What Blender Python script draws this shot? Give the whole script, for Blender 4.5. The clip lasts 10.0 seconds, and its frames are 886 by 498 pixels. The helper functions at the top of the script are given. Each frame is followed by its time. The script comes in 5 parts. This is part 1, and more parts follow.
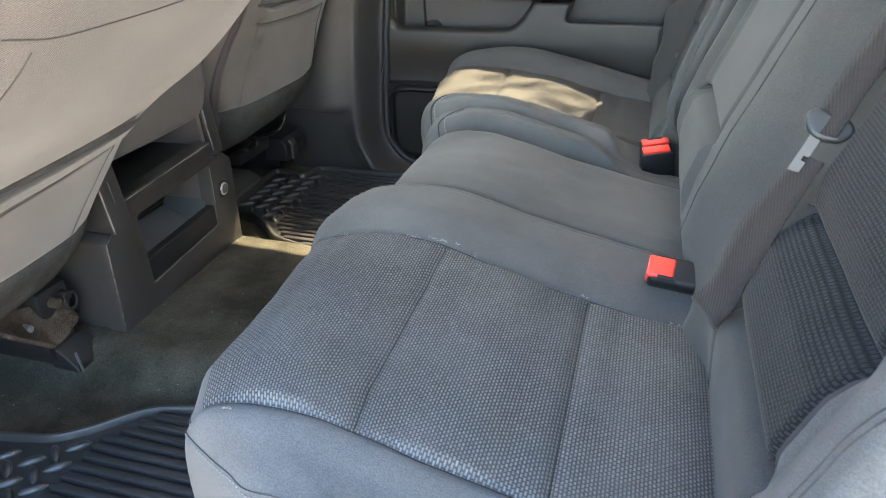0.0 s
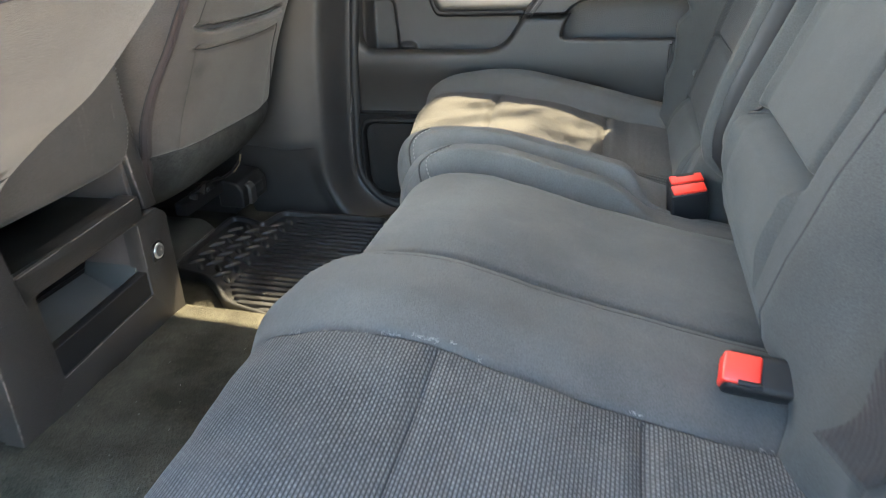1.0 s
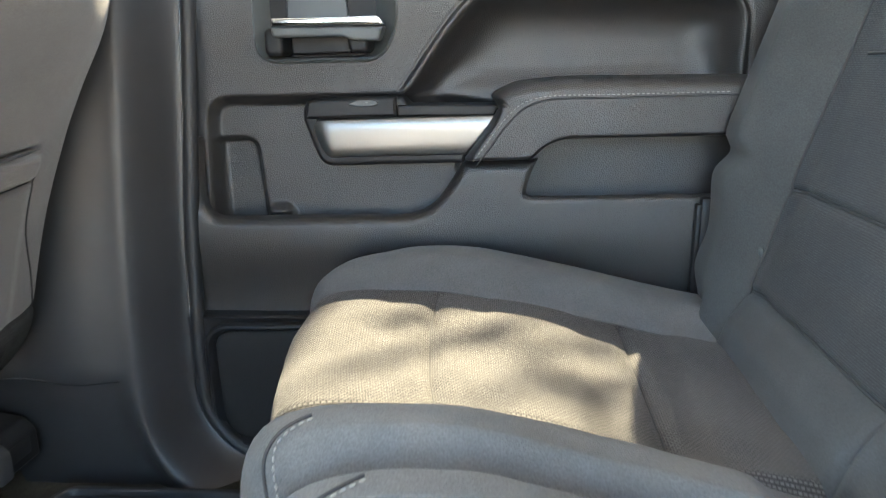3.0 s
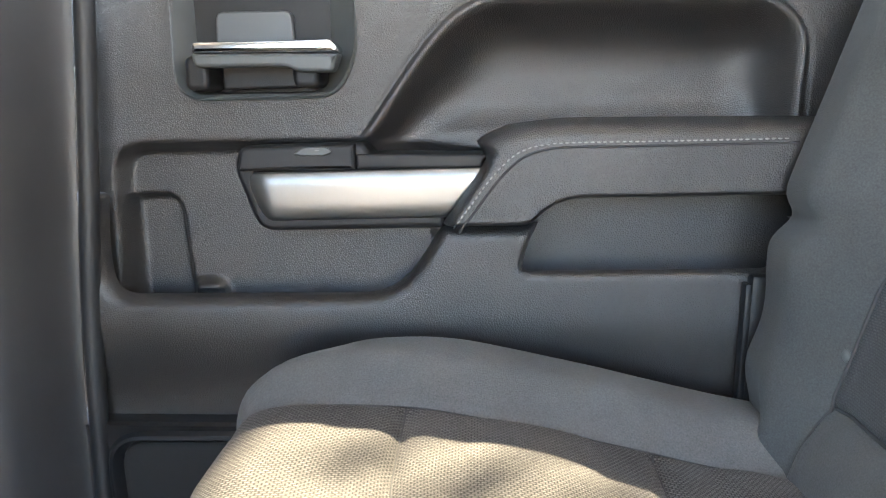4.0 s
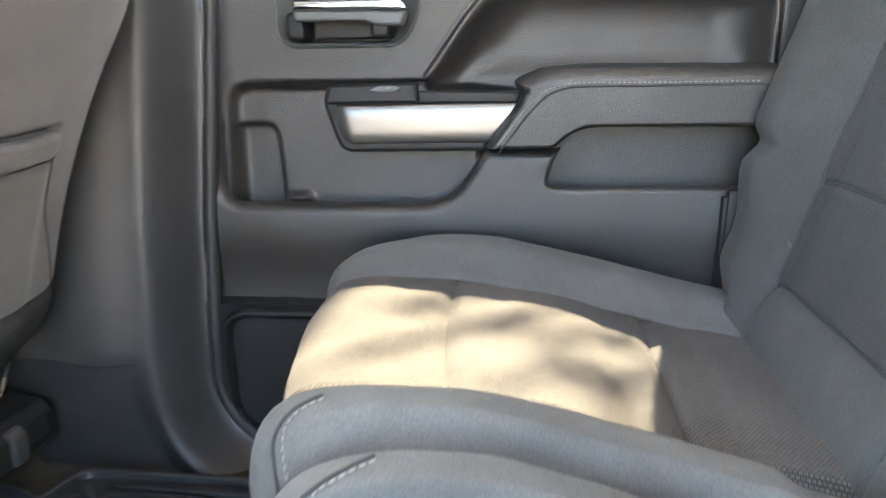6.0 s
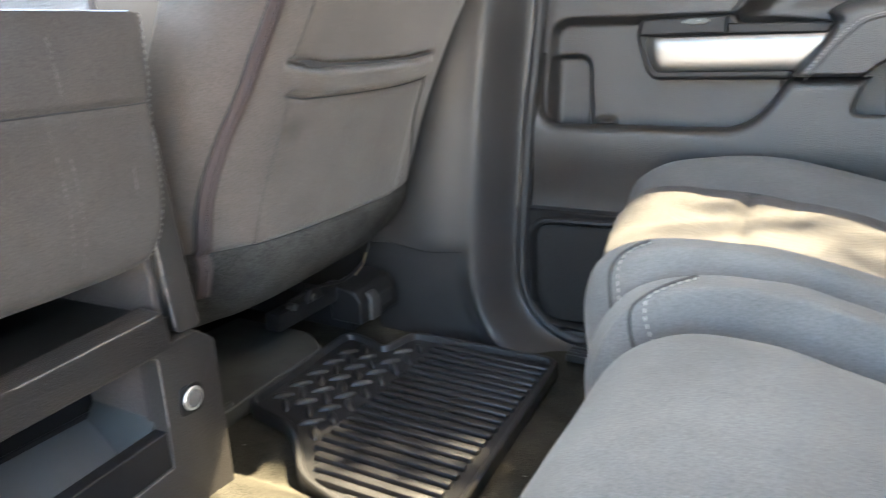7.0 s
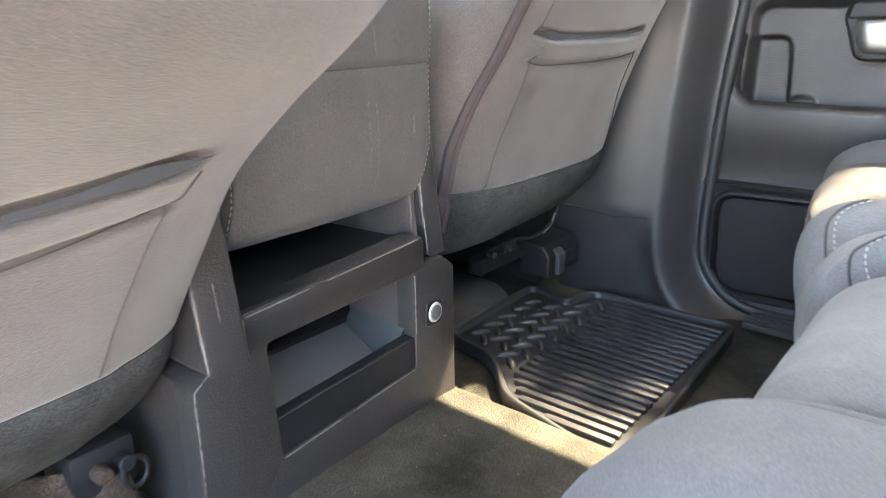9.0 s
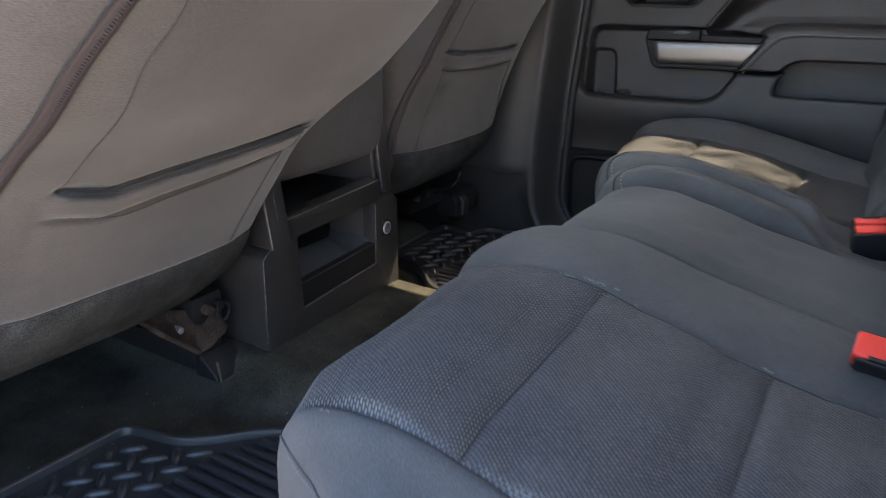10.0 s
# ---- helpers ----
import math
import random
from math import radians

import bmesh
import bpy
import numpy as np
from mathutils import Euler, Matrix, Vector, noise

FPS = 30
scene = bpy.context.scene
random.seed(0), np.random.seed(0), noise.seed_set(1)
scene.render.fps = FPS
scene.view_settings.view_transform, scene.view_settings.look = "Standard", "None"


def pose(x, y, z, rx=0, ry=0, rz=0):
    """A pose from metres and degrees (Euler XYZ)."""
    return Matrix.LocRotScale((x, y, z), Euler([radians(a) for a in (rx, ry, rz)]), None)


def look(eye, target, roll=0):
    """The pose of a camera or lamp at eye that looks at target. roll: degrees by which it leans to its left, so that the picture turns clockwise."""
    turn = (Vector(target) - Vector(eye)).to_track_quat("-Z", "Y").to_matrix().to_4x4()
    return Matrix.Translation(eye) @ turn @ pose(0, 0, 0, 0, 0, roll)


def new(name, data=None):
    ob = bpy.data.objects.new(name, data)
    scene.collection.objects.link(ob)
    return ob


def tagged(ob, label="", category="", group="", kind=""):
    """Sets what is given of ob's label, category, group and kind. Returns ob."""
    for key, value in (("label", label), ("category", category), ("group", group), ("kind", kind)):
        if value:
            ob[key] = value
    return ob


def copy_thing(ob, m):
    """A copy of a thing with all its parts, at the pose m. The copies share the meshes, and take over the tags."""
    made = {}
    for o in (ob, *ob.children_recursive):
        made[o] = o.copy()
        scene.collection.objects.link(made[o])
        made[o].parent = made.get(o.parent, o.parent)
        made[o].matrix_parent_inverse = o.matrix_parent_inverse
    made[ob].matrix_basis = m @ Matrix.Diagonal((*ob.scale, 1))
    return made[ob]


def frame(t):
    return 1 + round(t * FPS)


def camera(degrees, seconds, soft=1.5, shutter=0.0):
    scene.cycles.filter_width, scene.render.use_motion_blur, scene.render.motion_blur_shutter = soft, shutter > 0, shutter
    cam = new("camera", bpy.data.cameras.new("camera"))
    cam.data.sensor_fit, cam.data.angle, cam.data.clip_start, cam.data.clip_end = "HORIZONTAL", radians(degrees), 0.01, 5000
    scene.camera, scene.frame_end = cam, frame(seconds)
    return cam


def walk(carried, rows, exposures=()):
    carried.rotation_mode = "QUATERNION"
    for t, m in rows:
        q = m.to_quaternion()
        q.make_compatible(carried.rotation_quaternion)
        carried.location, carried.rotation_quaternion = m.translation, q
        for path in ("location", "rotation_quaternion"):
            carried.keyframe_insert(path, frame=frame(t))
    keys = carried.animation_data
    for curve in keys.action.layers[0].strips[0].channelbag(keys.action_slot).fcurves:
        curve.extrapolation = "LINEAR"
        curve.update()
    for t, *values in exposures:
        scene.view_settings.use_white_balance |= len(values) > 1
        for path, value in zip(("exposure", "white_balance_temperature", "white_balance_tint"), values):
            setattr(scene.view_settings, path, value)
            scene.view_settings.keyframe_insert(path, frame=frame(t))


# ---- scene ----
# the camera and its way through the open door
cam = camera(63.0, 10.0, soft=1.0, shutter=0.28)
PATH = [
    (0, (0.176, 0.098, 0.746), (-0.307, 1.811, -0.167), 0.1),
    (0.5, (0.133, 0.165, 0.73), (-0.334, 1.889, -0.169), -0.6),
    (1, (0.099, 0.353, 0.689), (-0.342, 2.106, -0.165), -1.2),
    (1.5, (0.043, 0.505, 0.662), (-0.328, 2.311, -0.113), -1.1),
    (2, (-0.005, 0.671, 0.646), (-0.291, 2.531, -0.032), -1.0),
    (2.5, (-0.04, 0.839, 0.622), (-0.256, 2.739, 0.037), -0.7),
    (4, (-0.066, 1.233, 0.601), (-0.208, 3.189, 0.21), -0.3),
    (4.5, (-0.064, 1.275, 0.607), (-0.167, 3.236, 0.23), 0.0),
    (5, (-0.07, 1.279, 0.62), (-0.16, 3.239, 0.234), 0.1),
    (6.5, (-0.052, 0.856, 0.573), (-0.547, 2.708, 0.004), -0.3),
    (7, (-0.071, 0.817, 0.556), (-0.961, 2.506, -0.04), -0.9),
    (7.5, (-0.123, 0.859, 0.514), (-1.364, 2.31, -0.078), -0.3),
    (8, (-0.147, 0.865, 0.509), (-1.47, 2.239, -0.09), 0.3),
    (8.5, (-0.135, 0.802, 0.511), (-1.422, 2.199, -0.114), 0.3),
    (9, (-0.094, 0.641, 0.549), (-1.272, 2.127, -0.087), 0.1),
    (9.5, (0.018, 0.405, 0.585), (-1.034, 1.969, -0.084), 0.9),
    (10, (0.181, 0.157, 0.644), (-0.776, 1.774, -0.04), 1.5),
]
EXPOSURES = [(0.0, 4.82, 6600, 6), (1.0, 4.93, 6500, 5), (1.5, 5.1, 6350, 4), (2.0, 5.1, 6250, 3), (2.5, 5.0, 6150, 4), (4.5, 5.52, 6300, 10), (6.5, 5.45, 6350, 9), (7.0, 5.55, 6350, 9), (7.5, 6.02, 6400, 8), (8.0, 6.38, 6450, 8), (9.0, 5.78, 6250, 11), (9.5, 5.5, 6200, 13), (10.0, 3.65, 6200, 13)]

walk(cam, [(t, look(eye, target, roll)) for t, eye, target, roll in PATH], EXPOSURES)

# world, sun and the light of the open side
SUN_DIR = Vector((0.45, 1.0, 1.8)).normalized()
world = bpy.data.worlds.new("world")
world.use_nodes = True
scene.world = world
wn = world.node_tree
sky = wn.nodes.new("ShaderNodeTexSky")
sky.sky_type = "NISHITA"
sky.sun_disc = False
sky.sun_elevation = math.asin(SUN_DIR.z)
sky.sun_rotation = math.atan2(SUN_DIR.x, SUN_DIR.y)
wn.links.new(sky.outputs[0], wn.nodes["Background"].inputs[0])
wn.nodes["Background"].inputs[1].default_value = 0.1
sun_data = bpy.data.lights.new("sun", "SUN")
sun_data.energy = 4.5
sun_data.angle = radians(0.6)
sun_data.color = (1.0, 0.93, 0.82)
sun = new("sun", sun_data)
sun.matrix_world = look(SUN_DIR * 20, (0, 0, 0))


def window_light(name, at, to, wide_m, high_m, watts, color):
    """Skylight that comes in through a window opening."""
    d = bpy.data.lights.new(name, "AREA")
    d.shape, d.size, d.size_y, d.energy, d.color = "RECTANGLE", wide_m, high_m, watts, color
    o = new(name, d)
    o.matrix_world = look(at, to)
    return o


window_light("back_window_light", (0.70, 1.15, 0.99), (-0.6, 1.15, 0.35), 1.25, 0.36, 1.3, (1.0, 0.97, 0.93))
window_light("windscreen_light", (-1.6, 1.15, 1.0), (0.2, 1.15, 0.5), 1.4, 0.36, 3.0, (0.86, 0.94, 1.0))


# ---------------------------------------------------------------- materials
def mat(name, base, rough=0.6, metal=0.0, spec=0.5):
    m = bpy.data.materials.new(name)
    m.use_nodes = True
    b = m.node_tree.nodes["Principled BSDF"]
    b.inputs["Base Color"].default_value = (*base, 1)
    b.inputs["Roughness"].default_value = rough
    b.inputs["Metallic"].default_value = metal
    b.inputs["Specular IOR Level"].default_value = spec
    return m


def node(m, kind, **values):
    n = m.node_tree.nodes.new(kind)
    for key, value in values.items():
        n.inputs[key].default_value = value
    return n


def wire(m, a, out, b, into):
    m.node_tree.links.new(a.outputs[out], b.inputs[into])


def coords(m, scale=(1, 1, 1), rot=(0, 0, 0)):
    c = node(m, "ShaderNodeTexCoord")
    k = node(m, "ShaderNodeMapping", Scale=scale, Rotation=rot)
    wire(m, c, "Object", k, "Vector")
    return k


def tint(m, base, dark, light, scale=6.0, detail=6.0, lo=0.35, hi=0.7):
    """Stains and wear: base varied between two factors by noise."""
    k = coords(m)
    n = node(m, "ShaderNodeTexNoise", Scale=scale, Detail=detail, Roughness=0.65)
    wire(m, k, 0, n, "Vector")
    r = node(m, "ShaderNodeValToRGB")
    r.color_ramp.elements[0].position, r.color_ramp.elements[1].position = lo, hi
    r.color_ramp.elements[0].color = (*[c * dark for c in base], 1)
    r.color_ramp.elements[1].color = (*[min(1, c * light) for c in base], 1)
    wire(m, n, "Fac", r, "Fac")
    return r


def bsdf(m):
    return m.node_tree.nodes["Principled BSDF"]


def bump(m, source, out, strength, distance, under=None):
    b = node(m, "ShaderNodeBump", Strength=strength, Distance=distance)
    wire(m, source, out, b, "Height")
    if under:
        wire(m, under, "Normal", b, "Normal")
    wire(m, b, "Normal", bsdf(m), "Normal")
    return b


def cloth(name, base, rough=0.9, dark=0.8, light=1.15, grain=620.0, strength=0.9):
    m = mat(name, base, rough, 0, 0.25)
    r = tint(m, base, dark, light)
    fine = node(m, "ShaderNodeTexNoise", Scale=grain, Detail=2.0)
    wire(m, coords(m, (1, 1, 1)), 0, fine, "Vector")
    mix = m.node_tree.nodes.new("ShaderNodeMixRGB")
    mix.blend_type = "OVERLAY"
    mix.inputs["Fac"].default_value = 0.5
    wire(m, r, "Color", mix, "Color1")
    wire(m, fine, "Fac", mix, "Color2")
    wire(m, mix, "Color", bsdf(m), "Base Color")
    bump(m, fine, "Fac", strength, 0.0006)
    bsdf(m).inputs["Sheen Weight"].default_value = 0.06
    bsdf(m).inputs["Sheen Roughness"].default_value = 0.5
    return m


def twill(name, base, pitch, spin=0.6, strength=0.5):
    """Fine diagonal ribs."""
    m = cloth(name, base, 0.92)
    k = coords(m, (1, 1, 1), (0, 0, spin))
    w = node(m, "ShaderNodeTexWave", Scale=1.0 / pitch / 3.14, Distortion=0.6, Detail=1.0)
    wire(m, k, 0, w, "Vector")
    b = [n for n in m.node_tree.nodes if n.bl_idname == "ShaderNodeBump"][0]
    bump(m, w, "Fac", strength, 0.0006, b)
    return m


def woven(name, base, pitch, turn=0.0, gap=0.10, relief=0.3):
    """Raised woven blocks in offset rows, darker between."""
    m = cloth(name, base, 0.9, 0.85, 1.1)
    c = node(m, "ShaderNodeTexCoord")
    k = node(m, "ShaderNodeMapping", Rotation=(0, 0, turn))
    wire(m, c, "UV", k, "Vector")
    bsdf(m).inputs["Specular IOR Level"].default_value = 0.1
    br = node(m, "ShaderNodeTexBrick", Scale=1.0)
    br.inputs["Color1"].default_value = (1, 1, 1, 1)
    br.inputs["Color2"].default_value = [0.7 + 0.3 * gap] * 3 + [1]
    br.inputs["Mortar"].default_value = (gap, gap, gap * 1.05, 1)
    br.inputs["Mortar Size"].default_value = pitch * 0.27
    br.inputs["Mortar Smooth"].default_value = 1.0
    br.inputs["Brick Width"].default_value = pitch * 1.0
    br.inputs["Row Height"].default_value = pitch * 0.66
    wire(m, k, 0, br, "Vector")
    over = m.node_tree.nodes.new("ShaderNodeMixRGB")
    over.blend_type = "MULTIPLY"
    worn = node(m, "ShaderNodeTexNoise", Scale=7.0, Detail=3.0)
    wire(m, k, 0, worn, "Vector")
    fade = node(m, "ShaderNodeMapRange")
    fade.inputs["From Min"].default_value, fade.inputs["From Max"].default_value = 0.35, 0.65
    fade.inputs["To Min"].default_value, fade.inputs["To Max"].default_value = 1.0, 0.8
    wire(m, worn, "Fac", fade, "Value")
    wire(m, fade, "Result", over, "Fac")
    old = bsdf(m).inputs["Base Color"].links[0].from_node
    wire(m, old, "Color", over, "Color1")
    wire(m, br, "Color", over, "Color2")
    wire(m, over, "Color", bsdf(m), "Base Color")
    b = [n for n in m.node_tree.nodes if n.bl_idname == "ShaderNodeBump"][0]
    bump(m, br, "Color", relief, 0.0009, b)
    return m


def grained(name, base, rough, cell=420.0, strength=0.35, spec=0.5, dark=0.8, light=1.2):
    """Moulded plastic or vinyl with a pebbled leather grain."""
    m = mat(name, base, rough, 0, spec)
    wire(m, tint(m, base, dark, light, 5.0), "Color", bsdf(m), "Base Color")
    v = node(m, "ShaderNodeTexVoronoi", Scale=cell)
    v.feature = "SMOOTH_F1"
    k = coords(m)
    w = node(m, "ShaderNodeTexNoise", Scale=cell * 0.5, Detail=2.0)
    wire(m, k, 0, w, "Vector")
    wire(m, k, 0, v, "Vector")
    b = bump(m, v, "Distance", strength, 0.0008)
    bump(m, w, "Fac", strength * 0.6, 0.0005, b)
    n = node(m, "ShaderNodeTexNoise", Scale=14.0, Detail=5.0)
    wire(m, k, 0, n, "Vector")
    mr = node(m, "ShaderNodeMapRange")
    mr.inputs["To Min"].default_value = rough - 0.08
    mr.inputs["To Max"].default_value = rough + 0.1
    wire(m, n, "Fac", mr, "Value")
    wire(m, mr, "Result", bsdf(m), "Roughness")
    return m


def leather(name, base, rough):
    """Moulded vinyl with raised pebbles between fine creases."""
    m = grained(name, base, rough, 1100.0, 0.08)
    k = coords(m)
    warp = node(m, "ShaderNodeTexNoise", Scale=90.0, Detail=2.0)
    wire(m, k, 0, warp, "Vector")
    add = m.node_tree.nodes.new("ShaderNodeVectorMath")
    add.operation = "MULTIPLY_ADD"
    add.inputs[1].default_value = (0.002, 0.002, 0.002)
    wire(m, warp, "Color", add, 0)
    wire(m, k, 0, add, 2)
    v = node(m, "ShaderNodeTexVoronoi", Scale=380.0)
    v.feature = "DISTANCE_TO_EDGE"
    wire(m, add, 0, v, "Vector")
    r = node(m, "ShaderNodeMapRange")
    r.inputs["From Max"].default_value = 0.28
    r.interpolation_type = "SMOOTHSTEP"
    wire(m, v, "Distance", r, "Value")
    last = bsdf(m).inputs["Normal"].links[0].from_node
    bump(m, r, "Result", 0.36, 0.0009, last)
    return m


def carpet_mat(name, base, light=1.7):
    m = mat(name, base, 1.0, 0, 0.1)
    k = coords(m)
    big = tint(m, base, 0.7, light, 9.0, 8.0)
    f = node(m, "ShaderNodeTexNoise", Scale=420.0, Detail=3.0)
    wire(m, k, 0, f, "Vector")
    mix = m.node_tree.nodes.new("ShaderNodeMixRGB")
    mix.blend_type = "OVERLAY"
    mix.inputs["Fac"].default_value = 0.9
    wire(m, big, "Color", mix, "Color1")
    wire(m, f, "Fac", mix, "Color2")
    wire(m, mix, "Color", bsdf(m), "Base Color")
    bump(m, f, "Fac", 1.0, 0.003)
    return m


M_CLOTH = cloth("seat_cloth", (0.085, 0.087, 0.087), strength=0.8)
M_CLOTH_BACK = twill("seat_back_cloth", (0.09, 0.079, 0.071), 0.0016, 0.6, 0.22)
bsdf(M_CLOTH_BACK).inputs["Sheen Weight"].default_value = 0.2


def smudge(m, at, radius, strength):
    """One soft-edged dirty mark on a cloth."""
    c = node(m, "ShaderNodeTexCoord")
    off = m.node_tree.nodes.new("ShaderNodeVectorMath")
    off.operation = "DISTANCE"
    wire(m, c, "Object", off, 0)
    off.inputs[1].default_value = at
    n = node(m, "ShaderNodeTexNoise", Scale=45.0, Detail=4.0)
    wire(m, c, "Object", n, "Vector")
    wob = m.node_tree.nodes.new("ShaderNodeMath")
    wob.operation = "MULTIPLY_ADD"
    wob.inputs[1].default_value = radius * 0.9
    wire(m, n, "Fac", wob, 0)
    m.node_tree.links.new(off.outputs["Value"], wob.inputs[2])
    r = node(m, "ShaderNodeMapRange")
    r.interpolation_type = "SMOOTHSTEP"
    r.inputs["From Min"].default_value, r.inputs["From Max"].default_value = radius * 0.5, radius * 1.7
    r.inputs["To Min"].default_value, r.inputs["To Max"].default_value = 1 - strength, 1.0
    wire(m, wob, 0, r, "Value")
    mix = m.node_tree.nodes.new("ShaderNodeMixRGB")
    mix.blend_type = "MULTIPLY"
    mix.inputs["Fac"].default_value = 1.0
    wire(m, bsdf(m).inputs["Base Color"].links[0].from_node, "Color", mix, "Color1")
    wire(m, r, "Result", mix, "Color2")
    wire(m, mix, "Color", bsdf(m), "Base Color")


smudge(M_CLOTH_BACK, (-0.605, 1.477, 0.438), 0.022, 0.45)
M_PAD = twill("centre_pad_cloth", (0.066, 0.061, 0.057), 0.0016, 0.6, 0.14)
# One woven cloth: seat copy raised for light, backrest copy lowered for shade.
M_INSERT_LIT = woven("seat_insert_cloth_lit", (0.165, 0.164, 0.160), 0.0054, gap=0.18)
M_INSERT_SHADED = woven("back_insert_cloth_shaded", (0.030, 0.032, 0.035), 0.0052)
# Finer weave for the far backrest, its base also lowered for shade.
M_INSERT_FAR_SHADED = woven("back_insert_cloth_fine_shaded", (0.047, 0.049, 0.050), 0.0034, gap=0.6, relief=0.1)
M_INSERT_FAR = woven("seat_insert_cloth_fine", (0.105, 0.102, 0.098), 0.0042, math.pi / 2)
# Seat cloth again, darkened to paint the shade on the backrests.
M_CLOTH_SHADED = cloth("backrest_cloth_shaded", (0.044, 0.046, 0.046), strength=0.6)
M_CARPET = carpet_mat("carpet", (0.036, 0.034, 0.027), 2.0)
M_SEAT_CARPET = carpet_mat("seat_carpet", (0.050, 0.050, 0.048), 1.7)
M_DOOR = leather("door_vinyl", (0.021, 0.0192, 0.0182), 0.39)
bsdf(M_DOOR).inputs["Specular IOR Level"].default_value = 0.7
M_PLASTIC = grained("console_plastic", (0.029, 0.0265, 0.025), 0.38, 520.0, 0.6, 0.55)
M_CUBBY = grained("cubby_plastic", (0.070, 0.060, 0.057), 0.42, 380.0, 0.9, 0.6)
M_PILLAR = grained("pillar_plastic", (0.030, 0.029, 0.029), 0.42, 1100.0, 0.12)
M_BLACK = grained("black_plastic", (0.011, 0.011, 0.012), 0.5, 1200.0, 0.15, 0.3)
M_GRILLE = mat("speaker_cloth", (0.03, 0.03, 0.03), 0.75, 0, 0.2)
holes = node(M_GRILLE, "ShaderNodeTexVoronoi", Scale=420.0)
holes.inputs["Randomness"].default_value = 0.15
wire(M_GRILLE, coords(M_GRILLE), 0, holes, "Vector")
pits = node(M_GRILLE, "ShaderNodeValToRGB")
pits.color_ramp.elements[0].position, pits.color_ramp.elements[1].position = 0.25, 0.45
pits.color_ramp.elements[0].color, pits.color_ramp.elements[1].color = (0.004, 0.004, 0.004, 1), (0.018, 0.018, 0.018, 1)
wire(M_GRILLE, holes, "Distance", pits, "Fac")
wire(M_GRILLE, pits, "Color", bsdf(M_GRILLE), "Base Color")
bump(M_GRILLE, pits, "Color", 0.6, 0.001)
M_SEAL = mat("rubber_seal", (0.012, 0.012, 0.013), 0.55)
M_MAT = grained("mat_rubber", (0.026, 0.026, 0.027), 0.40, 1500.0, 0.1, 0.5)
M_SILVER = mat("satin_silver", (0.23, 0.23, 0.225), 0.38, 0.9)
M_ALU = mat("bright_alloy", (0.62, 0.62, 0.6), 0.3, 0.8)
M_CHROME = mat("chrome", (0.8, 0.8, 0.8), 0.12, 1.0)
M_RED = mat("red_button", (0.75, 0.04, 0.025), 0.35)
M_THREAD = mat("thread", (0.21, 0.205, 0.195), 0.8)
M_THREAD_DARK = mat("dark_thread", (0.028, 0.028, 0.029), 0.9)
M_SEAM = mat("seam_thread", (0.05, 0.046, 0.043), 0.9)
M_LATCH = mat("latch_steel", (0.135, 0.13, 0.118), 0.55, 0.4)
M_STEEL = mat("steel", (0.22, 0.21, 0.2), 0.5, 0.6)
M_STEEL_DULL = mat("dull_steel", (0.05, 0.05, 0.05), 0.5, 0.2)
M_HEADLINER = cloth("headliner", (0.6, 0.58, 0.55))
M_PAINT = mat("body_paint", (0.35, 0.36, 0.37), 0.35)
M_WEB = twill("webbing", (0.024, 0.021, 0.021), 0.0022, 0.0)
M_GROUND = carpet_mat("ground_dirt", (0.33, 0.265, 0.20), 1.25)
# Grey base raised and blued to paint the sky reflected in the tray.
M_TRAY = grained("tray_plastic", (0.085, 0.092, 0.095), 0.3, 1600.0, 0.04, 0.5, 0.85, 1.1)
M_WORN = mat("worn_edge", (0.115, 0.105, 0.098), 0.55)
M_RUST = carpet_mat("rusty_steel", (0.036, 0.027, 0.021), 2.6)
M_ZIP = mat("zip_tape", (0.055, 0.042, 0.042), 0.8)
M_GREYP = grained("grey_plastic", (0.055, 0.06, 0.06), 0.45, 1400.0, 0.08)
M_PLATE = mat("handle_plate_grey", (0.058, 0.064, 0.070), 0.45)
M_DECK = grained("deck_plastic", (0.010, 0.0105, 0.0105), 0.42, 1200.0, 0.12, 0.4)
# Base raised above black plastic to stand in for light under the seat.
M_COVER = grained("floor_cover_plastic", (0.064, 0.066, 0.060), 0.5, 1000.0, 0.2, 0.35, 0.6, 1.6)
M_GRIP = grained("grip_plastic", (0.028, 0.032, 0.032), 0.4, 1400.0, 0.08)
M_WIRE = mat("tan_wire", (0.22, 0.17, 0.10), 0.6)
M_SCUFF = mat("scuff", (0.098, 0.092, 0.087), 0.9)
M_LEAF = mat("leaf", (0.06, 0.1, 0.03), 0.6)
M_BARK = mat("bark", (0.12, 0.09, 0.06), 0.9)
M_GLASS = bpy.data.materials.new("tinted_glass")
M_GLASS.use_nodes = True
clear = node(M_GLASS, "ShaderNodeBsdfTransparent", Color=(0.34, 0.30, 0.225, 1))
wire(M_GLASS, clear, 0, M_GLASS.node_tree.nodes["Material Output"], "Surface")


# ---------------------------------------------------------------- mesh helpers
def finish(name, bm, material, parent=None, label="", smooth=True):
    me = bpy.data.meshes.new(name)
    bmesh.ops.recalc_face_normals(bm, faces=bm.faces)
    bm.to_mesh(me)
    bm.free()
    if smooth:
        me.shade_smooth()
        me.set_sharp_from_angle(angle=radians(32))
    me.materials.append(material)
    ob = new(name, me)
    if parent:
        ob.parent = parent
    if label:
        ob["label"] = label
    return ob


part = finish


def thing(name, label, category, group="", kind=""):
    e = new(name)
    return tagged(e, label, category, group, kind)


